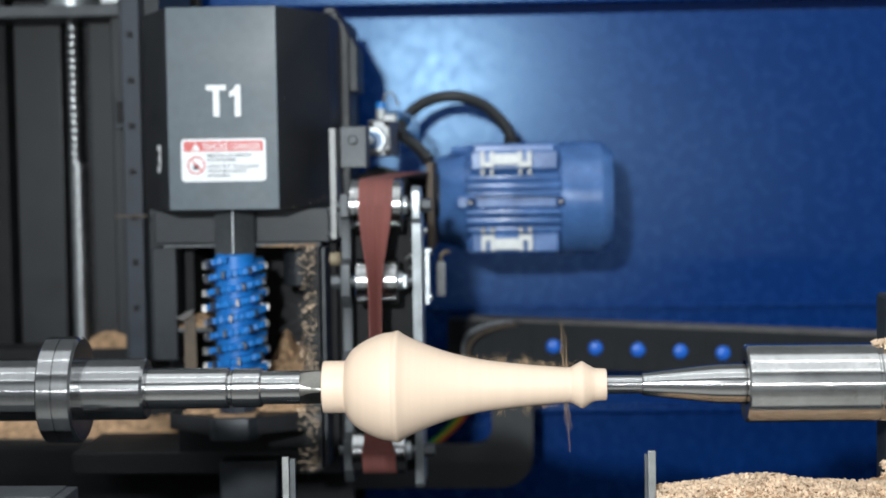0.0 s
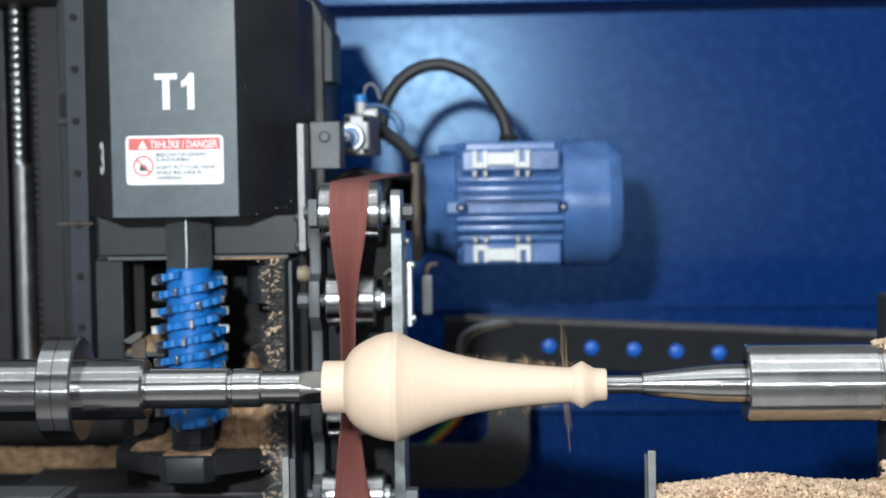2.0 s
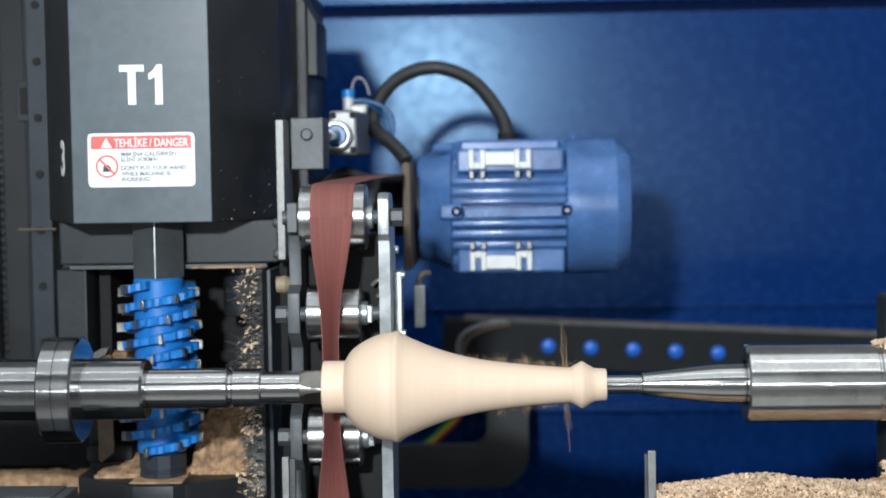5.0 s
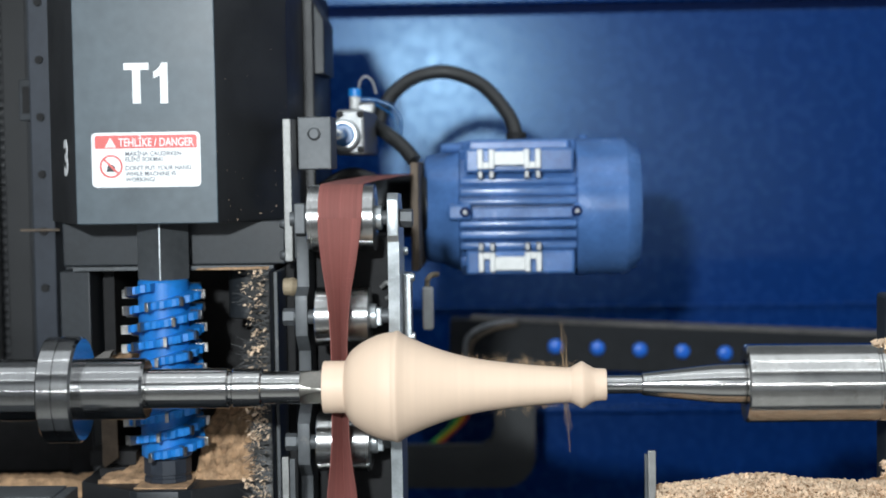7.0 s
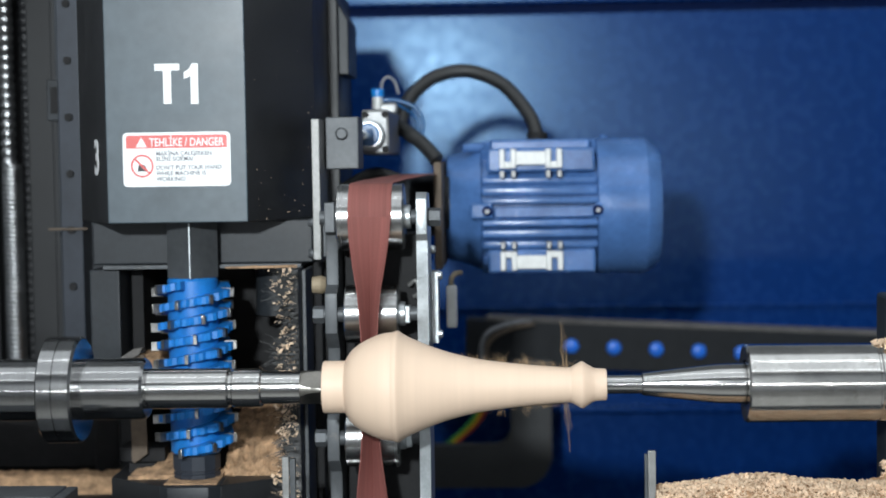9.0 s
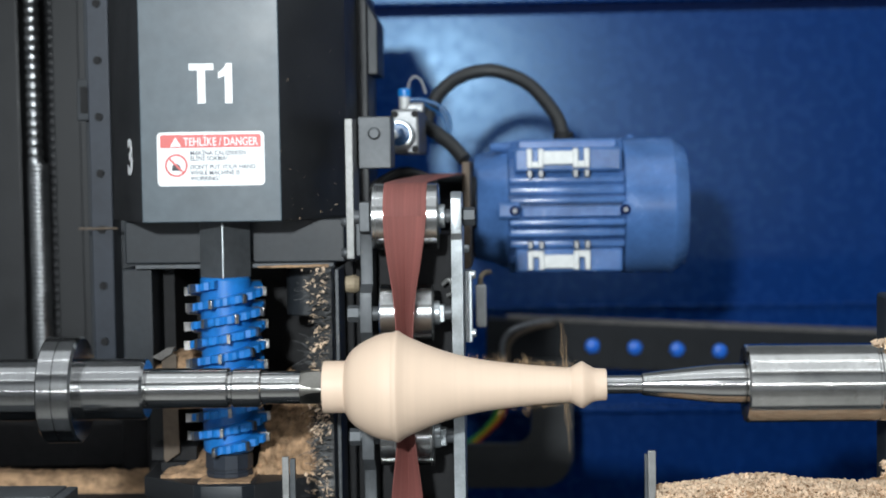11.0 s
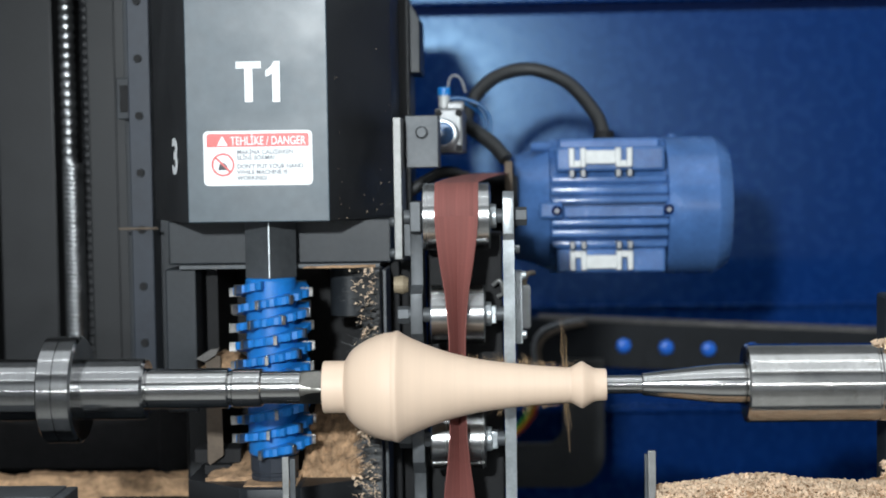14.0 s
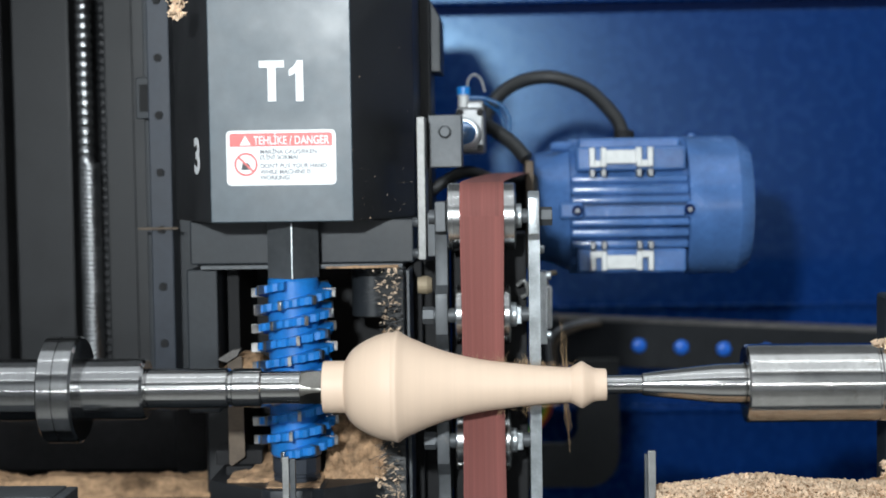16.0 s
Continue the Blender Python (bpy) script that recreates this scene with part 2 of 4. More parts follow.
def heap(name, x0, x1, y0, y1, z0, height, material, nx=60, ny=16, rough=0.004, seed=0, bm=None, grain=170):
    """A heap of loose dust on a flat base: height(u, v) gives its depth."""
    one = bmesh.new()
    grid = []
    for j in range(ny + 1):
        row = []
        for i in range(nx + 1):
            u, v = i / nx, j / ny
            x, y = x0 + u * (x1 - x0), y0 + v * (y1 - y0)
            h = height(u, v)
            h += rough * (noise.noise((x * grain, y * grain, seed)) + 0.6 * noise.noise((x * grain * 2.6, y * grain * 2.6, seed + 7)))
            row.append(one.verts.new((x, y, z0 + max(0.0008, h))))
        grid.append(row)
    for j in range(ny):
        for i in range(nx):
            one.faces.new((grid[j][i], grid[j][i + 1], grid[j + 1][i + 1], grid[j + 1][i]))
    rim = grid[0] + [r[-1] for r in grid[1:]] + grid[-1][-2::-1] + [r[0] for r in grid[-2:0:-1]]
    low = [one.verts.new((v.co.x, v.co.y, z0)) for v in rim]
    n = len(rim)
    for i in range(n):
        one.faces.new((rim[i], rim[(i + 1) % n], low[(i + 1) % n], low[i]))
    one.faces.new(low)
    made = merge(bm, one)
    SOFT.add(id(made))
    return made


def scatter_chips(places, size, rng, flat=0.35):
    """Small curled chips, each a bent sliver, joined into one mesh."""
    verts, faces = [], []
    for p in places:
        s = size * rng.uniform(0.5, 1.5)
        m = Euler((rng.uniform(-0.9, 0.9), rng.uniform(-0.9, 0.9), rng.uniform(0, 6.3))).to_matrix()
        w, c, th = s * rng.uniform(0.25, 0.6), s * rng.uniform(0.05, flat), s * 0.1
        k = len(verts)
        for a, z in ((-1, 0), (0, c), (1, 0)):
            for b in (-1, 1):
                for h in (0, th):
                    verts.append(tuple(Vector(p) + m @ Vector((a * s / 2, b * w / 2 * (1 if a else 1.2), z + h))))
        for q in (0, 4):
            faces += [(k + q, k + q + 4, k + q + 6, k + q + 2), (k + q + 1, k + q + 3, k + q + 7, k + q + 5),
                      (k + q, k + q + 1, k + q + 5, k + q + 4), (k + q + 2, k + q + 6, k + q + 7, k + q + 3)]
        faces += [(k, k + 2, k + 3, k + 1), (k + 8, k + 9, k + 11, k + 10)]
    me = bpy.data.meshes.new("chips")
    me.from_pydata(verts, [], faces)
    bm = bmesh.new()
    bm.from_mesh(me)
    bpy.data.meshes.remove(me)
    return bm


# ---- the setting: workshop shell and the machine's blue rear wall ----
def build_room():
    solid("floor", box(-4, 4, -4.0, 3.0, -1.05, -1.0, 0), ROOM_FLOOR, "grey concrete workshop floor", "floor", "structure")
    solid("ceiling", box(-4, 4, -4.0, 3.0, 2.7, 2.75, 0), ROOM_CEILING, "grey workshop ceiling", "ceiling", "structure")
    solid("wall_south", box(-4, 4, -4.05, -4.0, -1, 2.7, 0), ROOM_WALL, "plain grey workshop wall", "wall", "structure")
    solid("wall_north", box(-4, 4, 3.0, 3.05, -1, 2.7, 0), ROOM_WALL, "plain grey workshop wall", "wall", "structure")
    solid("wall_west", box(-4.05, -4, -4.0, 3.0, -1, 2.7, 0), ROOM_WALL, "plain grey workshop wall", "wall", "structure")
    solid("wall_east", box(4, 4.05, -4.0, 3.0, -1, 2.7, 0), ROOM_WALL, "plain grey workshop wall", "wall", "structure")
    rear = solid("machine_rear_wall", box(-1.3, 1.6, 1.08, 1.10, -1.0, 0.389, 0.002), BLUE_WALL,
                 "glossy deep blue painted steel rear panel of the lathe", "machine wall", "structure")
    part("seam_groove", box(-1.3, 1.6, 1.095, 1.11, 0.3885, 0.4035, 0), BLUE_SHADE, rear, "dark shadow gap")
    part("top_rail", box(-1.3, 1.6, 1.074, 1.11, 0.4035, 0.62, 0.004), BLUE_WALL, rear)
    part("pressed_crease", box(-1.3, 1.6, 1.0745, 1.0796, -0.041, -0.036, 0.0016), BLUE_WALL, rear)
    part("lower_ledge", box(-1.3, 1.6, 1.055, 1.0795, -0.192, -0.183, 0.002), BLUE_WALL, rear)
    solid("machine_bed", box(-1.3, 1.6, -0.085, 0.075, -0.45, -0.125, 0.004), DARK_STEEL, "dark painted steel lathe bed", "machine bed", "structure")
    solid("machine_base", box(-1.3, 1.6, -0.1, 1.08, -1.0, -0.452, 0.004), DARK_STEEL, "dark painted machine base cabinet", "machine base", "structure")


# ---- drive spindle, turned workpiece, tailstock ----
def build_spindle():
    t = thing("drive_spindle", (-0.3, 0, 0), "polished stepped steel drive spindle with a wide flange", "spindle")
    part("main_shaft", turned([(-0.75, 0.0247), (-0.3135, 0.0246)]), SPINDLE_STEEL, t)
    part("flange", turned([(-0.3132, 0.0405), (-0.3118, 0.0422), (-0.3008, 0.0422), (-0.3004, 0.0416), (-0.2998, 0.0416), (-0.2994, 0.0422),
                           (-0.2875, 0.0422), (-0.2856, 0.0402)], seg=96), SPINDLE_STEEL, t, "broad grooved steel flange")
    part("large_step", turned([(-0.2858, 0.0244), (-0.2362, 0.0243), (-0.234, 0.0228)]), SPINDLE_STEEL, t)
    part("middle_step", turned([(-0.2342, 0.0160), (-0.1697, 0.0160), (-0.1684, 0.0150)]), CHROME, t)
    part("groove_ring", turned([(-0.1686, 0.0138), (-0.1655, 0.0138)]), CHROME, t)
    part("collar", turned([(-0.1657, 0.0147), (-0.1648, 0.0154), (-0.1436, 0.0154), (-0.1424, 0.0143)]), CHROME, t)
    part("nose", turned([(-0.1426, 0.0131), (-0.1121, 0.0131)]), CHROME, t)
    # the driving end: four flats milled into the round, running out in a curve
    drive, rings = bmesh.new(), []
    for k in range(25):
        f = k / 24
        depth = 0.0131 * (1 - 0.22 * math.sqrt(max(0.0, 1 - (1 - f) ** 2)))
        ring = []
        for i in range(96):
            a = 2 * math.pi * i / 96
            q = (a + math.pi / 4) % (math.pi / 2) - math.pi / 4
            rr = min(0.0131, depth / math.cos(q))
            b = a + radians(45 + 4)
            ring.append(drive.verts.new((-0.1120 + 0.0185 * f, rr * math.cos(b), rr * math.sin(b))))
        rings.append(ring)
    for r0, r1 in zip(rings, rings[1:]):
        for i in range(96):
            drive.faces.new((r0[i], r0[(i + 1) % 96], r1[(i + 1) % 96], r1[i]))
    drive.faces.new(rings[0])
    drive.faces.new(rings[-1])
    part("drive_end", drive, MILLED_STEEL, t, "milled square driving end")


WOOD_PROFILE = [(-0.0942, 0.0198), (-0.0936, 0.0206), (-0.0775, 0.0206), (-0.0765, 0.0210), (-0.0757, 0.0228), (-0.0732, 0.0269), (-0.0700, 0.0303),
                (-0.0664, 0.0330), (-0.0630, 0.0351), (-0.0597, 0.0369), (-0.0563, 0.0385), (-0.0530, 0.0399), (-0.0497, 0.0411), (-0.0463, 0.0420),
                (-0.0425, 0.0426), (-0.0390, 0.0429), (-0.0384, 0.0432), (-0.0372, 0.0437), (-0.0352, 0.0440), (-0.0344, 0.0437), (-0.0326, 0.0423),
                (-0.0300, 0.0406), (-0.0260, 0.0385), (-0.0196, 0.0357), (-0.0130, 0.0328), (-0.0062, 0.0303), (0.0003, 0.0280), (0.0071, 0.0259),
                (0.0180, 0.0231), (0.0293, 0.0208), (0.0400, 0.0192), (0.0515, 0.0178), (0.0625, 0.0166), (0.0737, 0.0155), (0.0850, 0.0146), (0.0958, 0.0139),
                (0.1003, 0.0138), (0.1010, 0.0141), (0.1078, 0.0181), (0.1090, 0.0184), (0.1102, 0.0181), (0.1140, 0.0157), (0.1179, 0.0135), (0.1195, 0.0130),
                (0.1224, 0.0127), (0.1274, 0.0125), (0.1281, 0.0121)]


def build_workpiece():
    t = thing("turned_workpiece", (0.0, 0, 0), "pale beech baluster being turned, bulbous with a long neck", "turned wood")
    body = part("turned_body", turned(WOOD_PROFILE, seg=128), WOOD, t)
    rng = random.Random(5)
    long_ones, short_ones = bmesh.new(), bmesh.new()
    radius = lambda x: np.interp(x, [p[0] for p in WOOD_PROFILE], [p[1] for p in WOOD_PROFILE])
    for side in (1, -1):
        for k in range(10):
            x = 0.0965 + rng.uniform(-0.002, 0.002)
            r0, h = 0.0135, rng.uniform(0.012, 0.043)
            pts = [(x, rng.uniform(-0.004, 0.012), side * r0)]
            for q in range(1, 5):
                pts.append((x + rng.uniform(-0.0012, 0.0012) + (0.0012 if side < 0 else -0.001) * q / 2, pts[0][1] + rng.uniform(-0.002, 0.002), side * (r0 + h * q / 4)))
            tube(pts, 0.00014, 4, 3, long_ones, 0.3)
        for k in range(105):
            c = rng.choice((0.0455, 0.066, rng.uniform(0.012, 0.1), rng.uniform(0.02, 0.1), rng.uniform(0.04, 0.1), rng.uniform(0.06, 0.1), 0.078))
            x = c + rng.gauss(0, 0.0022)
            tuft = abs(c - 0.0455) < 0.001 or abs(c - 0.0662) < 0.001
            h = rng.uniform(0.002, 0.0095 if tuft else 0.0045)
            r0 = float(radius(x)) * 0.985
            y = rng.uniform(-0.002, 0.008)
            lean = rng.uniform(-0.004, 0.004)
            pts = [(x, y, side * math.sqrt(max(1e-6, r0 * r0 - y * y))), (x + lean * 0.3, y, side * (r0 + h * 0.55)), (x + lean, y + 0.001, side * (r0 + h))]
            tube(pts, 0.00016, 3, 3, short_ones, 0.3)
    tagged(part("fibre_wisp", long_ones, FIBRE, t, "long loose brown wood fibres"), kind="stuff")
    tagged(part("fibre_fringe", short_ones, FIBRE, t, "fringe of torn wood fibres"), kind="stuff")
    return body


def build_tailstock():
    t = thing("tailstock", (0.35, 0, 0), "bright steel tailstock quill with a tapered live centre", "tailstock")
    part("centre_tip", turned([(0.1276, 0.0073), (0.1556, 0.0073)]), CHROME, t)
    part("live_centre", turned([(0.1556, 0.0080), (0.1566, 0.0088), (0.1700, 0.0104), (0.1840, 0.0120), (0.1970, 0.0135), (0.2104, 0.0149), (0.2160, 0.0154), (0.2358, 0.0158), (0.245, 0.0158)]), CHROME, t, "long polished taper")
    quill = turned([(0.262, 0.0175), (0.2363, 0.0178), (0.2359, 0.0186), (0.2356, 0.0292), (0.2371, 0.0306), (0.3350, 0.0304), (0.3356, 0.0296), (0.3372, 0.0296), (0.3380, 0.0304), (0.60, 0.0304)], seg=96)
    part("quill", quill, QUILL_STEEL, t, "scuffed thick-walled steel quill")
    part("housing", box(0.357, 0.75, 0.05, 0.085, -0.124, 0.0632, 0.003), DARK_STEEL, t, "dark dusty cast housing")
    d = thing("shavings_on_tailstock", (0.35, 0, 0.03), "loose wood shavings caught on the quill", "wood shavings")
    rng = random.Random(11)
    pts = []
    for k in range(240):
        x = 0.334 + rng.random() ** 0.8 * 0.03
        a = radians(rng.gauss(84, 14))
        r = 0.0305 + rng.random() * 0.0032 * min(1, (x - 0.331) / 0.012)
        pts.append((x, -r * math.cos(a), r * math.sin(a)))
    tagged(part("shaving_layer", scatter_chips(pts, 0.0028, rng), CHIP, d), kind="stuff")
    e = thing("shavings_on_housing", (0.36, 0.04, -0.07), "wood chips clinging to the housing foot", "wood shavings")
    pts = [(0.352 + rng.random() * 0.012, 0.046 - rng.random() * 0.004, -0.092 + rng.random() * 0.022) for k in range(140)]
    tagged(part("shaving_layer", scatter_chips(pts, 0.003, rng), CHIP, e), kind="stuff")
    part("clod", heap("h", 0.338, 0.385, 0.030, 0.0495, -0.124, lambda u, v: 0.034 + 0.020 * u, DUST, 40, 16, 0.004, 12), DUST, e)


def build_posts():
    for x, z in ((-0.1225, -0.0549), (0.1620, -0.0522)):
        t = thing("steel_post", (x, 0, -0.125), "thin bare steel guide post standing on the bed", "post", "guide posts")
        if x < 0:
            part("front_bar", box(x - 0.0055, x - 0.0003, -0.004, 0.0, -0.125, z, 0.0004), ZINC_DULL, t)
            part("rear_bar", box(x - 0.0002, x + 0.0042, 0.001, 0.006, -0.125, z - 0.0025, 0.0004), GREY_STEEL, t)
        else:
            part("front_bar", box(x - 0.002, x + 0.0040, -0.004, 0.0, -0.125, z, 0.0004), ZINC_DULL, t)
            part("rear_bar", box(x - 0.0043, x - 0.0018, 0.001, 0.006, -0.125, z - 0.0035, 0.0004), GREY_STEEL, t)
    t = thing("grey_block", (-0.33, -0.05, -0.125), "grey painted machined block on the bed", "machine part")
    part("body", box(-0.42, -0.2925, -0.075, -0.03, -0.125, -0.0708, 0.001), GREY_STEEL, t)
    part("end_step", box(-0.2922, -0.2838, -0.073, -0.03, -0.125, -0.0716, 0.001), GREY_STEEL, t)


def build_chip_pile():
    t = thing("chip_tray", (0.36, 0.0, -0.125), "shallow steel tray holding wood chips", "tray")
    part("tray_floor", box(0.164, 0.60, -0.04, 0.06, -0.125, -0.118, 0.001), ZINC_DULL, t)
    part("tray_rim", box(0.247, 0.60, -0.0425, -0.0405, -0.125, -0.0880, 0.0004), ZINC, t)
    top = lambda x: float(np.interp(x, [0.165, 0.185, 0.215, 0.232, 0.255, 0.275, 0.295, 0.32, 0.345, 0.40, 0.6],
                                    [-0.0835, -0.0815, -0.0775, -0.0745, -0.0735, -0.0765, -0.0790, -0.0800, -0.0805, -0.078, -0.078]))
    d = thing("wood_chip_pile", (0.36, 0.01, -0.118), "heap of coarse pale wood chips in the tray", "wood chips")
    bm = heap("heap", 0.1655, 0.59, -0.038, 0.055, -0.118, lambda u, v: (top(0.1655 + u * 0.4245) + 0.118) * (1 - 0.9 * (abs(v - 0.45) * 1.5) ** 3) - 0.004, DUST, 150, 24, 0.0022, 3)
    part("core", bm, DUST, d)
    rng = random.Random(21)
    pts = []
    for k in range(7500):
        x, v = rng.uniform(0.166, 0.42), rng.random()
        z = -0.118 + (top(x) + 0.118) * (1 - 0.9 * (abs(v - 0.45) * 1.5) ** 3) - 0.0022 + rng.uniform(-0.002, 0.0015)
        pts.append((x, -0.038 + v * 0.093, z))
    tagged(part("shaving_layer", scatter_chips(pts, 0.0026, rng, 0.5), CHIP, d), kind="stuff")


# ---- the milling head ----
def build_column():
    t = thing("slide_column", (-0.3, 0.5, -0.15), "dark steel slide column with vertical rails behind the milling head", "machine column")
    part("left_plate", box(-0.80, -0.503, 0.50, 0.56, -0.12, 0.62, 0.002), PIT_BLACK, t)
    part("wide_plate", box(-0.4965, -0.432, 0.515, 0.56, -0.12, 0.62, 0.002), BLACK_PAINT, t)
    part("screw_channel", box(-0.4318, -0.390, 0.545, 0.56, -0.15, 0.62, 0.0), PIT_BLACK, t)
    part("inner_plate", box(-0.3898, -0.345, 0.50, 0.56, -0.12, 0.62, 0.002), BLACK_PAINT, t)
    part("carriage_cheek", box(-0.3448, -0.300, 0.44, 0.56, -0.12, 0.62, 0.002), BLACK_PAINT, t)
    part("cheek_strip", box(-0.3000, -0.2865, 0.30, 0.50, -0.06, 0.62, 0.001), DARK_STEEL, t)
    # two added panels, near-black so the column's lower recess reads as shade
    part("lower_cover", box(-0.80, -0.300, 0.43, 0.499, -0.15, -0.062, 0.003), PIT_BLACK, t)
    part("lower_guard", box(-0.2998, -0.205, 0.412, 0.43, -0.162, -0.05, 0.002), PIT_BLACK, t)
    part("backing", box(-0.80, -0.25, 0.562, 0.58, -0.4, 0.62, 0.0), PIT_BLACK, t)
    part("lower_backing", box(-0.2498, -0.034, 0.562, 0.58, -0.4, 0.355, 0.0), PIT_BLACK, t)
    rail = part("guide_rail", box(-0.2890, -0.2675, 0.268, 0.30, -0.06, 0.60, 0.0012), RAIL_STEEL, t, "ground linear guide rail with screw holes")
    for k in range(10):
        z = 0.5 - 0.0547 * k
        part("screw_hole", turned([(0.2655, 0.0038), (0.2675, 0.0040), (0.275, 0.0040)], "y", (-0.2785, 0, z - 0.002), 20), PIT_BLACK, rail)
    part("rail_bed", box(-0.2862, -0.250, 0.302, 0.50, -0.06, 0.62, 0.001), DARK_STEEL, t)
    stop = part("stop_block", box(-0.3045, -0.2895, 0.285, 0.2998, 0.222, 0.262, 0.001), DARK_STEEL, t)
    part("stop_recess", box(-0.3010, -0.2896, 0.2842, 0.2856, 0.229, 0.255, 0.0004), PIT_BLACK, stop)
    part("copper_strip", box(-0.300, -0.262, 0.262, 0.2672, 0.1155, 0.1175, 0.0003), BROWN_PLATE, t)
    part("body", box(-0.2485, -0.032, 0.31, 0.55, -0.15, 0.36, 0.003), BLACK_PAINT, t)

    s = thing("ball_screw", (-0.405, 0.48, -0.1), "long bright ball screw with a ribbed lower cover", "ball screw")
    prof = []
    z = 0.178
    while z < 0.60:
        prof += [(z, 0.0062), (z + 0.0035, 0.0082), (z + 0.0070, 0.0082)]
        z += 0.0105
    part("threaded_rod", turned(prof, "z", (-0.4085, 0.49, 0), 32), SCREW_STEEL, s, "shiny threaded steel rod")
    prof = []
    z = -0.13
    while z < 0.178:
        prof += [(z, 0.0108), (z + 0.002, 0.0116), (z + 0.0035, 0.0116)]
        z += 0.0052
    part("ribbed_cover", turned(prof, "z", (-0.4055, 0.49, 0), 32), SCREW_STEEL, s, "grey spiral cover")

    prof = []
    z = -0.10
    while z < 0.58:
        prof += [(z, 0.0048), (z + 0.003, 0.0062), (z + 0.006, 0.0062)]
        z += 0.0095
    part("toothed_rod", turned(prof, "z", (-0.3945, 0.515, 0), 20), BLACK_PAINT, s, "dark ribbed rod beside the screw")

    h = thing("head_drive_plate", (-0.36, 0.45, 0.37), "dark horizontal bearing plate over the ball screw", "machine part")
    part("plate", box(-0.62, -0.300, 0.42, 0.54, 0.3705, 0.386, 0.003), GREY_STEEL, h)
    part("bearing", turned([(0.386, 0.035), (0.40, 0.035), (0.402, 0.03)], "z", (-0.405, 0.48, 0), 40), ZINC, h, "bright bearing cap")
    part("motor_body", box(-0.50, -0.42, 0.44, 0.52, 0.402, 0.5, 0.004), BLACK_PAINT, h)
    part("white_tag", box(-0.352, -0.318, 0.425, 0.43, 0.388, 0.42, 0.001), WHITE, h)


def build_head():
    t = thing("milling_head", (-0.137, 0.135, -0.08), "black milling head cover with graphite front and danger sticker", "milling head")
    z0, z1 = 0.1272, 0.3475
    cover = part("cover", prism([(-0.1966, 0.090), (-0.0771, 0.090), (-0.0305, 0.193), (-0.0305, 0.312), (-0.248, 0.312), (-0.248, 0.193)], "z", z0, z1, 0.0012), BLACK_PAINT, t)
    front = part("front_panel", box(-0.1972, -0.0765, 0.0875, 0.0898, z0 + 0.0002, z1 - 0.0003, 0.0011), COVER_GREY, t, "satin graphite grey front panel")
    part("rear_housing", prism([(-0.0500, 0.3660), (-0.0500, 0.1280), (-0.0205, 0.1280), (-0.0205, 0.3345), (-0.0380, 0.3660)], "y", 0.313, 0.40, 0.0015), BLACK_PAINT, t)
    part("rear_plate", prism([(-0.0203, 0.3340), (-0.0203, 0.2640), (-0.0105, 0.2640), (-0.0105, 0.3170)], "y", 0.316, 0.40, 0.001), DARK_STEEL, t, "grey worn cover plate")
    up = Matrix.Rotation(radians(90), 4, "X")
    part("letter_t", prism([(-0.1539, 0.2628), (-0.1539, 0.2570), (-0.1467, 0.2570), (-0.1467, 0.2288), (-0.1398, 0.2288), (-0.1398, 0.2570), (-0.1326, 0.2570), (-0.1326, 0.2628)], "y", 0.0871, 0.0876), WHITE, front, "white letter T")
    part("numeral_one", prism([(-0.1232, 0.2286), (-0.1167, 0.2286), (-0.1167, 0.2628), (-0.1218, 0.2628), (-0.1238, 0.2590), (-0.1270, 0.2562), (-0.1288, 0.2553), (-0.1288, 0.2498), (-0.1258, 0.2508), (-0.1232, 0.2524)], "y", 0.0871, 0.0876), WHITE, front, "white numeral 1")
    side = Matrix.Rotation(math.atan2(-(0.193 - 0.09), 0.0514), 4, "Z") @ up
    lettering("numeral", "3", 0.0420, (-0.2147, 0.1232, 0.1700), side, WHITE, cover, 0.0012, width=0.95, label="white numeral 3")

    # danger sticker
    a0, a1, b0, b1 = -0.1828, -0.0903, 0.1585, 0.2048
    st = thing_sticker(t, a0, a1, b0, b1, up)

    part("cross_beam", box(-0.2295, -0.0303, 0.157, 0.30, 0.0878, 0.1268, 0.0015), DARK_STEEL, t)
    part("lower_lip", box(-0.2190, -0.0400, 0.150, 0.30, 0.0838, 0.0876, 0.0005), GREY_STEEL, t)
    part("left_upright", box(-0.2335, -0.2060, 0.158, 0.30, -0.045, 0.0836, 0.0015), DARK_STEEL, t)
    part("left_inner_wall", box(-0.2028, -0.192, 0.19, 0.30, -0.12, 0.086, 0.001), PIT_BLACK, t)
    part("right_upright", box(-0.0358, -0.0322, 0.118, 0.30, -0.16, 0.0836, 0.0008), GREY_STEEL, t)
    part("right_post", box(-0.0320, -0.0245, 0.170, 0.30, -0.16, 0.0876, 0.001), PIT_BLACK, t)
    part("side_cover", box(-0.0243, -0.0105, 0.19, 0.31, -0.16, 0.0876, 0.001), PIT_BLACK, t)
    part("rear_panel", box(-0.2030, -0.036, 0.295, 0.305, -0.16, 0.0898, 0), PIT_BLACK, t)
    part("inner_roller", turned([(0.035, 0.018), (0.036, 0.02), (0.084, 0.02), (0.085, 0.018)], "z", (-0.072, 0.22, 0), 28), DARK_STEEL, t)
    part("spindle_holder", turned([(0.0772, 0.0222), (0.1272, 0.0222)], "z", (-0.1345, 0.135, 0), 4, None, radians(-85)), GREY_STEEL, t, "square dark steel tool holder")

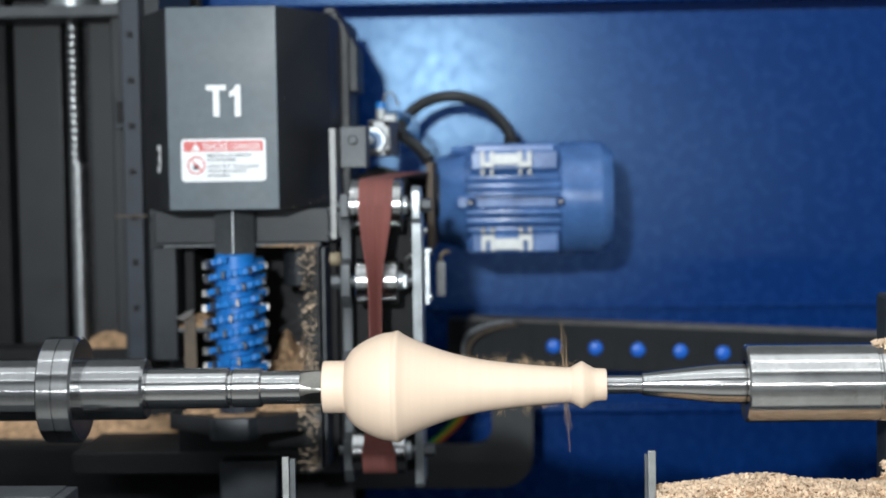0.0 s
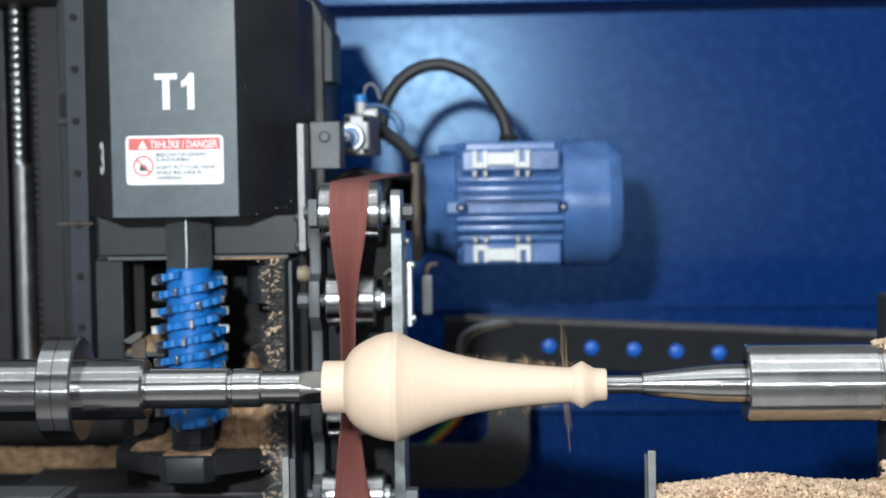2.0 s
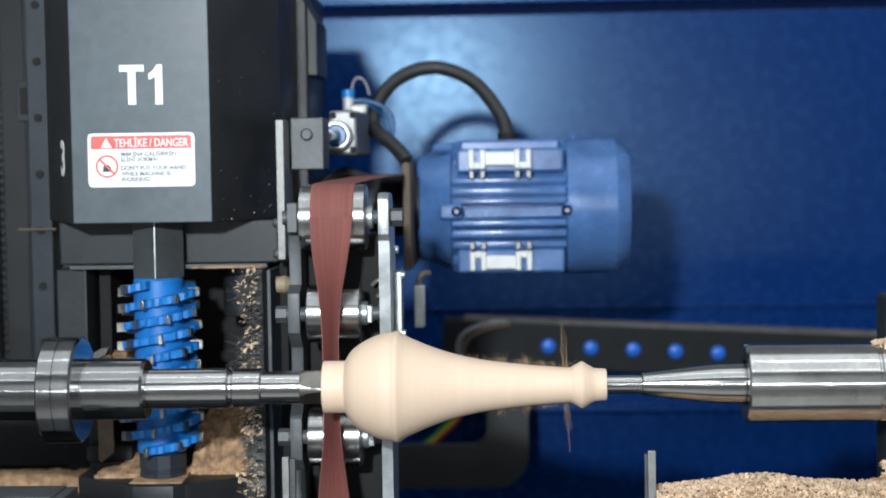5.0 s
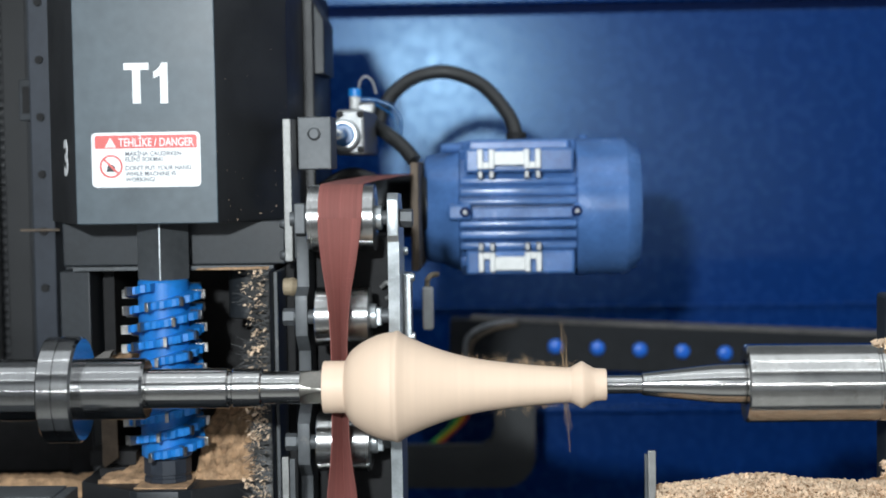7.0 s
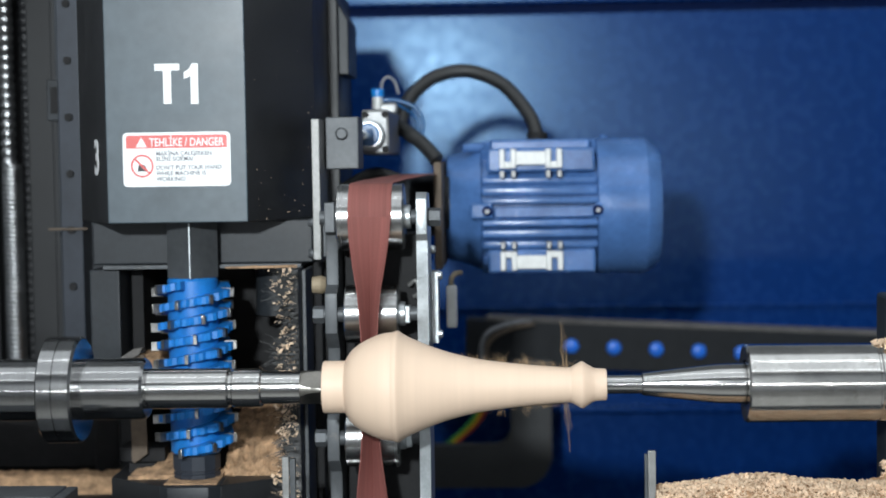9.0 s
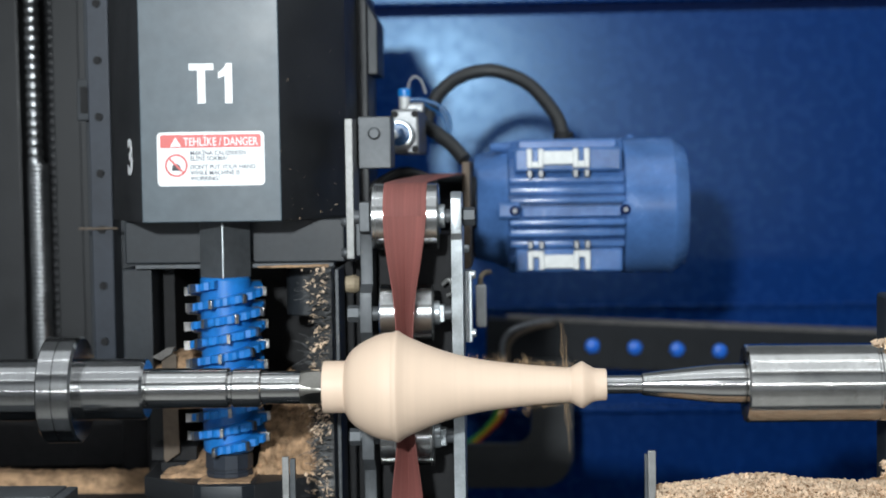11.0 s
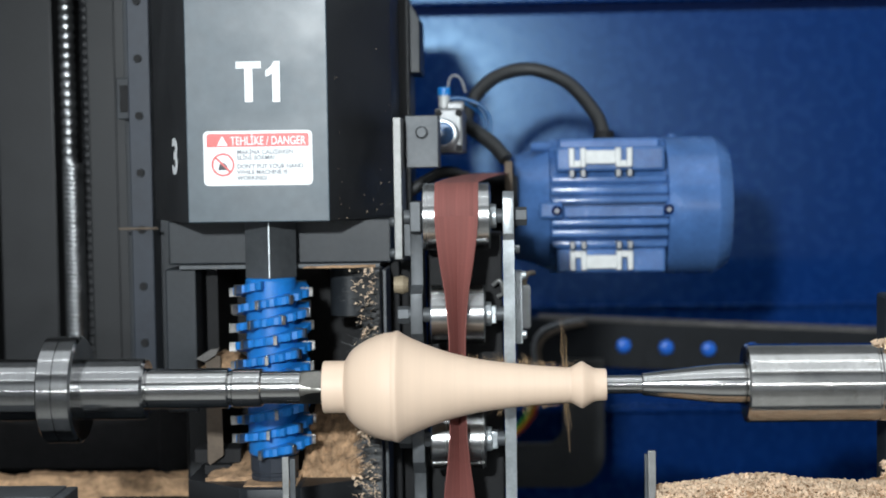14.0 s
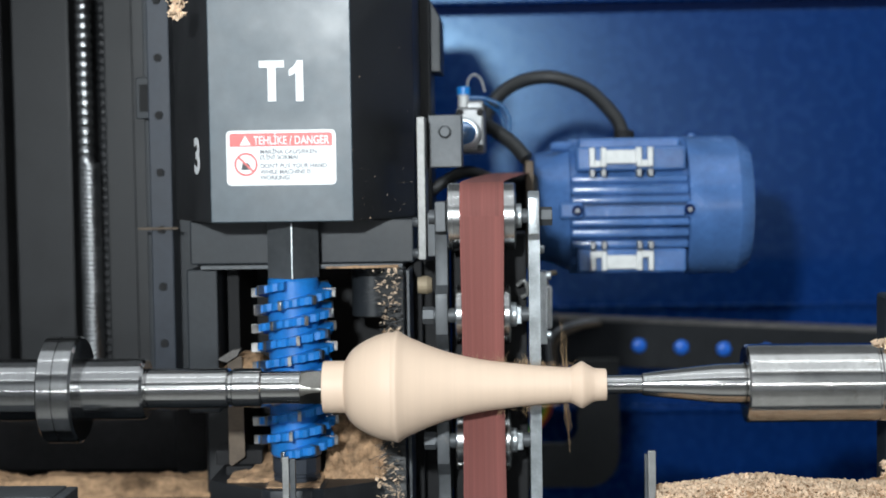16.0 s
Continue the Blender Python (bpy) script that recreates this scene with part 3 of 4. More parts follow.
    # pale strip stands in for the light caught along the holder's front corner
    part("holder_edge", box(-0.1333, -0.1319, 0.1117, 0.1135, 0.0775, 0.1262, 0.0003), ZINC, t, "bright strip in place of the edge highlight")

    # helical cutter block
    cx, cy, zt, zb = -0.1350, 0.1350, 0.0772, -0.0785
    cutter = part("cutter_block", turned([(zb, 0.0205), (zb + 0.002, 0.0222), (zt - 0.002, 0.0222), (zt, 0.0205)], "z", (cx, cy, 0), 48), CUTTER_BLUE, t, "blue helical cutter block with carbide inserts")
    lead, steps = 0.0324, 60
    phases = []
    for start in range(2):
        ridge = bmesh.new()
        prev = None
        for k in range(int((zt - zb - 0.009) / lead * steps) + 1):
            a = 2 * math.pi * k / steps + math.pi * start + radians(-96 - 6)
            z = zb + 0.0045 + lead * k / steps
            local = k % 8
            r = (0.0345, 0.0300, 0.0300, 0.0330, 0.0332, 0.0312, 0.0340, 0.0348)[local]
            ca, sa = math.cos(a), math.sin(a)
            ring = [ridge.verts.new((cx + q * ca, cy + q * sa, zz)) for q, zz in ((0.0215, z - 0.0040), (r, z - 0.0032), (r, z + 0.0032), (0.0215, z + 0.0036))]
            if prev:
                for i in range(4):
                    ridge.faces.new((prev[i], prev[(i + 1) % 4], ring[(i + 1) % 4], ring[i]))
            else:
                ridge.faces.new(ring)
            prev = ring
            if local == 0:
                phases.append((a, z))
        ridge.faces.new(prev)
        part("helical_ridge", ridge, CUTTER_BLUE, cutter)
    first = None
    for a, z in phases:
        m = Matrix.Translation(Vector((cx, cy, z)) - BASE[t]) @ Matrix.Rotation(a, 4, "Z")
        if first is None:
            bm = box(0.0262, 0.0375, -0.0012, 0.0020, -0.0040, 0.0040, 0.0003)
            first = link_bm("carbide_insert", bm, CARBIDE)
            ob = first
        else:
            ob = new("carbide_insert", first.data)
        ob.parent, ob.matrix_basis = cutter, m
        BASE[ob] = BASE[t]

    part("clamp_nut", turned([(-0.0787, 0.0195), (-0.0800, 0.0212), (-0.0925, 0.0212), (-0.0932, 0.0200), (-0.0955, 0.0200), (-0.0960, 0.0212), (-0.0995, 0.0212), (-0.1005, 0.02)], "z", (cx, cy, 0), 12), RAIL_STEEL, t, "dark steel clamping nut")
    part("bearing_plate", prism([(-0.2130, 0.138), (-0.1610, 0.096), (-0.1070, 0.096), (-0.0585, 0.135), (-0.0400, 0.135), (-0.0400, 0.28), (-0.213, 0.28)], "z", -0.1200, -0.1015, 0.0012), BLACK_PAINT, t)
    part("bearing_block", prism([(-0.160, 0.094), (-0.152, 0.086), (-0.116, 0.086), (-0.107, 0.096), (-0.107, 0.19), (-0.160, 0.19)], "z", -0.1255, -0.1008, 0.001), DARK_STEEL, t)
    part("vane_block", box(-0.2120, -0.1700, 0.165, 0.20, -0.0930, -0.0800, 0.001), PIT_BLACK, t)
    part("vane_foot", box(-0.2020, -0.1780, 0.158, 0.185, -0.1015, -0.0930, 0.001), PIT_BLACK, t)
    part("lower_beam", box(-0.34, -0.025, 0.19, 0.325, -0.182, -0.156, 0.002), BLACK_PAINT, t)
    part("lower_web", box(-0.215, -0.04, 0.19, 0.30, -0.156, -0.1205, 0.001), PIT_BLACK, t)
    part("valve_box", box(-0.160, -0.095, 0.15, 0.189, -0.205, -0.160, 0.002), DARK_STEEL, t)
    part("lower_rear_plate", box(-0.60, -0.025, 0.326, 0.342, -0.40, -0.170, 0), PIT_BLACK, t)
    vane = prism([(-0.1965, -0.0930), (-0.1985, -0.0900), (-0.1985, 0.0060), (-0.1850, 0.0060), (-0.1840, -0.0840)], "y", 0.156, 0.159, 0.0004)
    part("deflector_vane", vane, BROWN_PLATE, t, "tarnished thin deflector plate")
    part("deflector_lip", prism([(-0.2060, 0.0040), (-0.1930, 0.0120), (-0.1850, 0.0130), (-0.1880, 0.0070), (-0.1980, 0.0010)], "y", 0.150, 0.160, 0.0006), CHAIN_DUST, t, "dusty bent lip")

    b = thing("chip_brush", (-0.052, 0.11, -0.12), "black bristle brush strip clogged with wood chips", "brush")
    rng = random.Random(8)
    bris = bmesh.new()
    for k in range(3200):
        z = rng.uniform(-0.16, 0.084)
        d = rng.uniform(0.010, 0.026) * (0.85 + 0.45 * noise.noise((z * 40, 1, 0))) * (1.5 if k % 23 == 0 else 1.0)
        y0 = rng.uniform(0.092, 0.14)
        p0 = Vector((-0.0365, y0, z))
        p1 = p0 + Vector((-d * 0.6, rng.uniform(-0.003, 0.003), rng.uniform(-0.004, 0.003)))
        p2 = p0 + Vector((-d, rng.uniform(-0.005, 0.005), rng.uniform(-0.009, 0.006)))
        tube([p0, p1, p2], 0.00035, 3, 1, bris, 0.5)
    tagged(part("bristle_strip", bris, BRISTLE, b), kind="stuff")
    part("brush_back", box(-0.0400, -0.0362, 0.100, 0.14, -0.16, 0.0855, 0.0008), BLACK_PAINT, b)
    pts = []
    while len(pts) < 520:
        z = rng.uniform(-0.16, 0.086)
        if noise.noise((z * 35, 3, 0)) + rng.uniform(-0.5, 0.6) > 0.0:
            pts.append((-0.0385 - abs(rng.gauss(0.008, 0.0060)), rng.uniform(0.090, 0.104), z))
    tagged(part("caught_shaving", scatter_chips(pts, 0.0033, rng), CHIP, b), kind="stuff")

    d = thing("sawdust_on_head", (-0.135, 0.16, -0.10), "drifts of sawdust lying round the cutter foot", "sawdust")
    part("left_drift", heap("h", -0.195, -0.1500, 0.126, 0.27, -0.1014, lambda u, v: 0.003 + 0.020 * u * min(1, 2.2 * v), DUST, 40, 24, 0.0022, 1), DUST, d)
    part("right_drift", heap("h", -0.112, -0.041, 0.140, 0.29, -0.1014, lambda u, v: 0.003 + 0.022 * min(1, 3 * v) * (1 - 0.6 * u) + 0.110 * v * (0.25 + 0.75 * u) * (1 + 0.55 * noise.noise((u * 4, v * 3, 5))), DUST, 60, 60, 0.0055, 2), DUST, d)
    part("front_drift", heap("h", -0.157, -0.111, 0.0985, 0.150, -0.1008, lambda u, v: 0.006 * v * v - 0.0006, DUST, 40, 24, 0.0022, 14), DUST, d)
    part("shelf_drift", heap("h", -0.205, -0.168, 0.161, 0.22, -0.008, lambda u, v: 0.001 + 0.034 * u * (1.15 - u) * (1.2 - (2 * v - 1) ** 2), DUST, 30, 20, 0.0022, 4), DUST, d)
    part("cover_drift", heap("h", -0.385, -0.325, 0.436, 0.492, -0.062, lambda u, v: 0.022 * math.sqrt(max(0.0, 1 - (2 * u - 1) ** 2)) * (1 - 0.3 * v), DUST, 40, 24, 0.002, 15), DUST, d)
    part("shelf", box(-0.208, -0.166, 0.161, 0.25, -0.013, -0.008, 0.0006), GREY_STEEL, d)
    part("lip_dust", heap("h", -0.108, -0.044, 0.148, 0.157, 0.0838, lambda u, v: 0.0016 + 0.001 * u, DUST, 40, 6, 0.0007, 9), DUST, d)

    k = thing("stray_chips", (-0.05, 0.14, 0.2), "tiny stray wood chips stuck to the black cover", "wood chips")
    pts = []
    for q in range(30):
        f = rng.random()
        pts.append((-0.0766 + 0.0461 * f - 0.0, 0.0885 + 0.103 * f, 0.129 + rng.random() ** 1.6 * 0.17))
    tagged(part("speck", scatter_chips(pts, 0.0010, rng), CHIP, k), kind="stuff")
    l = thing("sawdust_ledge", (-0.4, 0.3, -0.15), "dark ledge beside the head covered with a long drift of sawdust", "ledge")
    part("ledge", box(-0.75, -0.060, 0.343, 0.40, -0.180, -0.166, 0.001), BLACK_PAINT, l)
    part("drift", heap("h", -0.74, -0.080, 0.347, 0.385, -0.166, lambda u, v: 0.005 + 0.018 * min(1, 2.5 * v) + 0.006 * noise.noise((u * 17, v * 1, 2)), DUST, 200, 16, 0.0026, 6), DUST, l, "uneven pale sawdust")


def thing_sticker(parent, a0, a1, b0, b1, up):
    def rounded(x0, x1, z0, z1, r):
        out = []
        for cx, cz, s in ((x1 - r, z1 - r, 0), (x0 + r, z1 - r, 90), (x0 + r, z0 + r, 180), (x1 - r, z0 + r, 270)):
            out += [(cx + r * math.cos(radians(s + q)), cz + r * math.sin(radians(s + q))) for q in (0, 30, 60, 90)]
        return out
    y = 0.0875
    st = part("danger_sticker", prism(rounded(a0, a1, b0, b1, 0.004), "y", y - 0.0004, y - 0.0001), WHITE, parent, "white and red bilingual danger sticker")
    part("red_header", prism([(a0 + 0.003, b1 - 0.0135), (a1 - 0.003, b1 - 0.0135)] + rounded(a0 + 0.003, a1 - 0.003, b1 - 0.0155, b1 - 0.0025, 0.002)[0:8], "y", y - 0.0007, y - 0.00042), RED, st)
    part("warning_triangle", prism([(a0 + 0.0115, b1 - 0.0125), (a0 + 0.0210, b1 - 0.0125), (a0 + 0.01625, b1 - 0.0042)], "y", y - 0.0010, y - 0.00072), WHITE, st)
    lettering("title", "TEHL\u0130KE / DANGER", 0.0098, (a0 + 0.0550, y - 0.0009, b1 - 0.0118), up, WHITE, st, 0.00010, width=0.74)
    rows = ("MAK\u0130NA \u00c7ALI\u015eIRKEN", "EL\u0130N\u0130 SOKMA!", "DON'T PUT YOUR HAND", "WHILE MACHINE IS", "WORKING!")
    for txt, z in zip(rows, (0.0182, 0.0229, 0.0302, 0.0351, 0.0400)):
        lettering("line", txt, 0.0050, (a0 + 0.0285, y - 0.0006, b1 - z - 0.0015), up, GREY_PRINT, st, 0.00008, "LEFT", 0.98)
    ring = bmesh.new()
    c, n = Vector((a0 + 0.0165, y - 0.0006, b1 - 0.0285)), 40
    v = [[ring.verts.new(c + Vector((r * math.cos(2 * math.pi * i / n), 0, r * math.sin(2 * math.pi * i / n)))) for i in range(n)] for r in (0.0082, 0.0098)]
    for i in range(n):
        ring.faces.new((v[0][i], v[0][(i + 1) % n], v[1][(i + 1) % n], v[1][i]))
    part("ban_ring", ring, RED, st)
    part("ban_bar", prism([(c.x - 0.0066, c.z + 0.0054), (c.x - 0.0054, c.z + 0.0066), (c.x + 0.0066, c.z - 0.0054), (c.x + 0.0054, c.z - 0.0066)], "y", y - 0.0010, y - 0.0008), RED, st)
    part("pictogram", prism([(c.x - 0.004, c.z - 0.0045), (c.x + 0.0035, c.z - 0.0045), (c.x + 0.0035, c.z - 0.001), (c.x + 0.001, c.z + 0.0015), (c.x - 0.003, c.z + 0.0005)], "y", y - 0.0007, y - 0.00045), PRINT, st)
    return st


# ---- the belt sander ----
UNIT = (0.035, 0.06, -0.16)
BANDS = []


def build_sander():
    t = thing("belt_sander", UNIT, "vertical belt sanding unit with steel rollers between two arms", "belt sander")
    for x0, x1, y, z, r in ((0.0030, 0.0595, 0.060, 0.1310, 0.0276), (0.0090, 0.0545, 0.0500, 0.0512, 0.0243), (0.0082, 0.0537, 0.0500, -0.0520, 0.0243), (0.0020, 0.0600, 0.0500, -0.1300, 0.0240)):
        roll = part("roller", turned([(x0, r * 0.62), (x0 + 0.0006, r * 0.94), (x0 + 0.0016, r), (x1 - 0.0016, r), (x1 - 0.0006, r * 0.94), (x1, r * 0.62)], "x", (0, y, z), 64), BEARING, t, "bright ground steel roller")
        part("axle", turned([(-0.012, 0.0060), (0.069, 0.0060)], "x", (0, y, z), 24), GREY_STEEL, roll)
        part("washer", turned([(x1, 0.0100), (x1 + 0.0040, 0.0100), (x1 + 0.0046, 0.0092)], "x", (0, y, z), 24), ZINC, roll)
    right = [(0.046, 0.1495), (0.050, 0.1515), (0.085, 0.1500), (0.110, 0.120), (0.115, -0.02), (0.110, -0.170), (0.050, -0.170), (0.045, -0.165), (0.0455, 0.112), (0.0405, 0.117), (0.0405, 0.146)]
    part("right_arm", prism(right, "x", 0.0692, 0.0782, 0.0006), ZINC, t, "thick galvanised side arm")
    left = [(0.056, 0.1430), (0.050, 0.1430), (0.050, 0.122), (0.056, 0.117), (0.058, 0.075), (0.0415, 0.069), (0.0415, 0.036), (0.060, 0.022), (0.060, -0.024), (0.0415, -0.036),
            (0.0415, -0.070), (0.059, -0.082), (0.060, -0.112), (0.0415, -0.118), (0.0415, -0.150), (0.056, -0.165), (0.110, -0.165), (0.110, 0.143)]
    part("left_arm", prism(left, "x", -0.0070, 0.0030, 0.0007), GREY_STEEL, t, "dark faceted side arm")
    part("top_nut", box(-0.0062, 0.0026, 0.040, 0.058, 0.1195, 0.1440, 0.0008), GREY_STEEL, t)
    part("bolt", hexbolt(0.0784, 0.0890, 0.060, 0.1305, 0.0078), GREY_STEEL, t)
    for z in (0.0510, -0.0522):
        part("bolt", box(0.0552, 0.0632, 0.044, 0.056, z - 0.0075, z + 0.0070, 0.0010), ZINC, t)
        part("bolt", hexbolt(-0.0178, -0.0082, 0.050, z, 0.0072), GREY_STEEL, t)
        part("spacer", turned([(0.0030, 0.0062), (0.0090, 0.0062)], "x", (0, 0.05, z), 24), GREY_STEEL, t)
    part("bolt", hexbolt(0.0784, 0.0900, 0.050, -0.1300, 0.0075), GREY_STEEL, t)
    part("stiffener", box(0.0786, 0.0850, 0.086, 0.110, 0.022, 0.083, 0.0006), ZINC, t)
    for z, x in ((0.102, 0.0790), (0.080, 0.0845), (0.030, 0.0845)):
        part("small_screw", turned([(x, 0.0036), (x + 0.0030, 0.0036), (x + 0.0040, 0.0028)], "x", (0, 0.085, z), 12), ZINC, t)
    part("inner_block", box(0.0040, 0.0680, 0.095, 0.150, -0.16, 0.115, 0.002), PIT_BLACK, t)
    part("clip", tube([(0.060, 0.085, 0.072), (0.066, 0.082, 0.076), (0.069, 0.085, 0.066), (0.064, 0.088, 0.062)], 0.002, 8), ZINC_DULL, t)
    part("brass_fitting", turned([(-0.024, 0.007), (-0.016, 0.008), (-0.012, 0.006)], "x", (0, 0.10, 0.072), 16), DUSTY_BRASS, t)
    part("white_plug", box(0.0842, 0.0945, 0.275, 0.290, 0.0148, 0.0560, 0.002), WHITE_CAST, t, "white plastic connector")
    part("plug_lead", tube([(0.0890, 0.283, 0.054), (0.0892, 0.284, 0.062), (0.0925, 0.290, 0.0665), (0.0980, 0.300, 0.067)], 0.0026, 10), DUSTY_BRASS, t, "dusty tan lead")

    # bracket to the milling head and the tensioning cylinder
    part("bracket_plate", box(-0.0238, -0.0168, 0.108, 0.165, 0.0930, 0.2147, 0.0007), ZINC_DULL, t)
    part("bracket_foot", box(-0.0166, -0.004, 0.118, 0.16, 0.0950, 0.1330, 0.001), GREY_STEEL, t)
    for z in (0.125, 0.098):
        part("small_screw", turned([(-0.0290, 0.0032), (-0.0262, 0.0044), (-0.0239, 0.0044)], "x", (0, 0.116, z), 12), GREY_STEEL, t)
    part("clevis_block", box(-0.0157, 0.0138, 0.144, 0.19, 0.1710, 0.2172, 0.0012), GREY_STEEL, t)
    part("clevis_bolt", turned([(0.1400, 0.0040), (0.1412, 0.0056), (0.1440, 0.0056)], "y", (-0.001, 0, 0.2022), 20), GREY_STEEL, t)
    cyl = part("air_cylinder", box(0.0050, 0.0320, 0.27, 0.43, 0.1840, 0.2275, 0.003), ALU, t, "small aluminium pneumatic cylinder")
    part("collar", turned([(0.2560, 0.0125), (0.2570, 0.0150), (0.2695, 0.0150)], "y", (0.0130, 0, 0.2030), 40), ZINC, cyl)
    part("seal", turned([(0.2545, 0.0090), (0.2555, 0.0108), (0.2562, 0.0108)], "y", (0.0130, 0, 0.2030), 32), BLUE_TUBE, cyl)
    part("piston_rod", tube([(0.0130, 0.256, 0.2030), (0.004, 0.175, 0.2015)], 0.0052, 16, 1), CHROME, cyl)
    for x, z in ((0.0090, 0.2225), (0.028, 0.2225), (0.028, 0.189)):
        part("socket_screw", turned([(0.2672, 0.0030), (0.2700, 0.0034)], "y", (x, 0, z), 12), PIT_BLACK, cyl)
    fit = part("push_fitting", turned([(0.2270, 0.0040), (0.2330, 0.0040), (0.2335, 0.0058), (0.2460, 0.0058)], "z", (0.0085, 0.43, 0), 20), WHITE_CAST, cyl)
    part("release_ring", turned([(0.2460, 0.0056), (0.2465, 0.0068), (0.2535, 0.0068), (0.2545, 0.0060)], "z", (0.0085, 0.43, 0), 20), RING_BLUE, fit, "blue release ring")
    part("air_elbow", box(0.010, 0.030, 0.425, 0.437, 0.2275, 0.2400, 0.003), ALU, cyl)
    part("grey_air_tube", tube([(0.0125, 0.43, 0.250), (0.0140, 0.43, 0.262), (0.0200, 0.43, 0.267), (0.027, 0.43, 0.262), (0.031, 0.43, 0.249)], 0.0014, 8), GREY_TUBE, cyl)
    part("blue_air_tube", tube([(0.012, 0.43, 0.243), (0.030, 0.43, 0.242), (0.048, 0.43, 0.234), (0.056, 0.43, 0.220), (0.055, 0.43, 0.205)], 0.0022, 8), BLUE_TUBE, cyl)
    part("blue_air_tube", tube([(0.030, 0.43, 0.238), (0.046, 0.44, 0.226), (0.050, 0.44, 0.208), (0.036, 0.44, 0.196)], 0.0016, 8), BLUE_TUBE, cyl)
    part("lower_hose", tube([(0.030, 0.42, 0.215), (0.045, 0.40, 0.205), (0.060, 0.39, 0.193), (0.073, 0.38, 0.178)], 0.0075, 14), RUBBER, cyl)
    part("dark_hose", tube([(-0.03, 0.33, 0.142), (-0.010, 0.33, 0.156), (0.012, 0.34, 0.166), (0.034, 0.35, 0.160)], 0.006, 12), RUBBER, cyl)

    # the abrasive belt: the run over the top roller to the drive pulley, the fold under the lowest roller,
    # and the front run in short half bands that fold while the belt hangs slack
    w0, w1 = 0.0140, 0.0496
    outline = []
    for a in range(0, 100, 8):
        outline.append((0.060 - 0.0286 * math.cos(radians(a)), 0.1310 + 0.0286 * math.sin(radians(a))))
    outline += [(0.12, 0.1615), (0.25, 0.1640), (0.40, 0.1640)]
    inner = [(y + (0.0008 if y < 0.06 else 0), z - 0.0008) for y, z in reversed(outline)]
    belt = part("abrasive_belt", prism(outline + inner, "x", w0, w1), BELT, t, "red-brown abrasive belt")
    for v in belt.data.vertices:
        y = v.co.y + UNIT[1]
        if y > 0.07:
            v.co.x += 0.030 * min(1, (y - 0.06) / 0.3)
    fold = [(0.050 - 0.0250 * math.cos(radians(a)), -0.1300 - 0.0250 * math.sin(radians(a))) for a in range(-4, 130, 9)]
    inner = [(0.050 + (y - 0.05) * 0.965, -0.13 + (z + 0.13) * 0.965) for y, z in reversed(fold)]
    part("belt_fold", prism(fold + inner, "x", w0, w1), BELT, t)
    pulley = part("drive_pulley", turned([(0.030, 0.030), (0.031, 0.033), (0.084, 0.033), (0.085, 0.030)], "x", (0, 0.42, 0.131), 40), DARK_STEEL, t)
    n, top, low = 88, 0.1320, -0.1295
    pitch = (top - low) / n
    first = None
    for k in range(n):
        z = top - (k + 0.5) * pitch
        y = float(np.interp(z, [-0.13, -0.05, 0.05, 0.1335], [0.0250, 0.0243, 0.0252, 0.0312]))
        full = float(np.interp(z, [-0.129, -0.112, -0.083, -0.063, -0.044, -0.01, 0.034, 0.053, 0.073, 0.097, 0.115, 0.1335],
                               [0.96, 0.80, 0.62, 0.48, 0.38, 0.345, 0.36, 0.42, 0.53, 0.77, 0.92, 1.0]))
        for side in (1, -1):
            if first is None:
                bm = box(-0.0001, (w1 - w0) / 2, -0.0004, 0.0004, -pitch * 0.53, pitch * 0.53, 0)
                first = link_bm("belt_band", bm, BELT)
                bm = box(-(w1 - w0) / 2, 0.0001, -0.0004, 0.0004, -pitch * 0.53, pitch * 0.53, 0)
                other = link_bm("belt_band", bm, BELT)
                ob = first
            elif k == 0:
                ob = other
            else:
                ob = new("belt_band", (first if side > 0 else other).data)
            ob.parent = t
            BASE[ob] = BASE[t]
            BANDS.append((ob, Vector(((w0 + w1) / 2, y, z)) - BASE[t], -side * math.degrees(math.acos(full))))


def build_clump():
    rng = random.Random(31)
    pts = [(rng.gauss(0, 0.0042), rng.gauss(0, 0.003), rng.gauss(0, 0.0028)) for k in range(60)]
    bm = scatter_chips(pts, 0.005, rng)
    solid("flung_clump", bm, CHIP, "small loose clump of pale wood shavings", "wood shavings", base=(0, 0, 0))


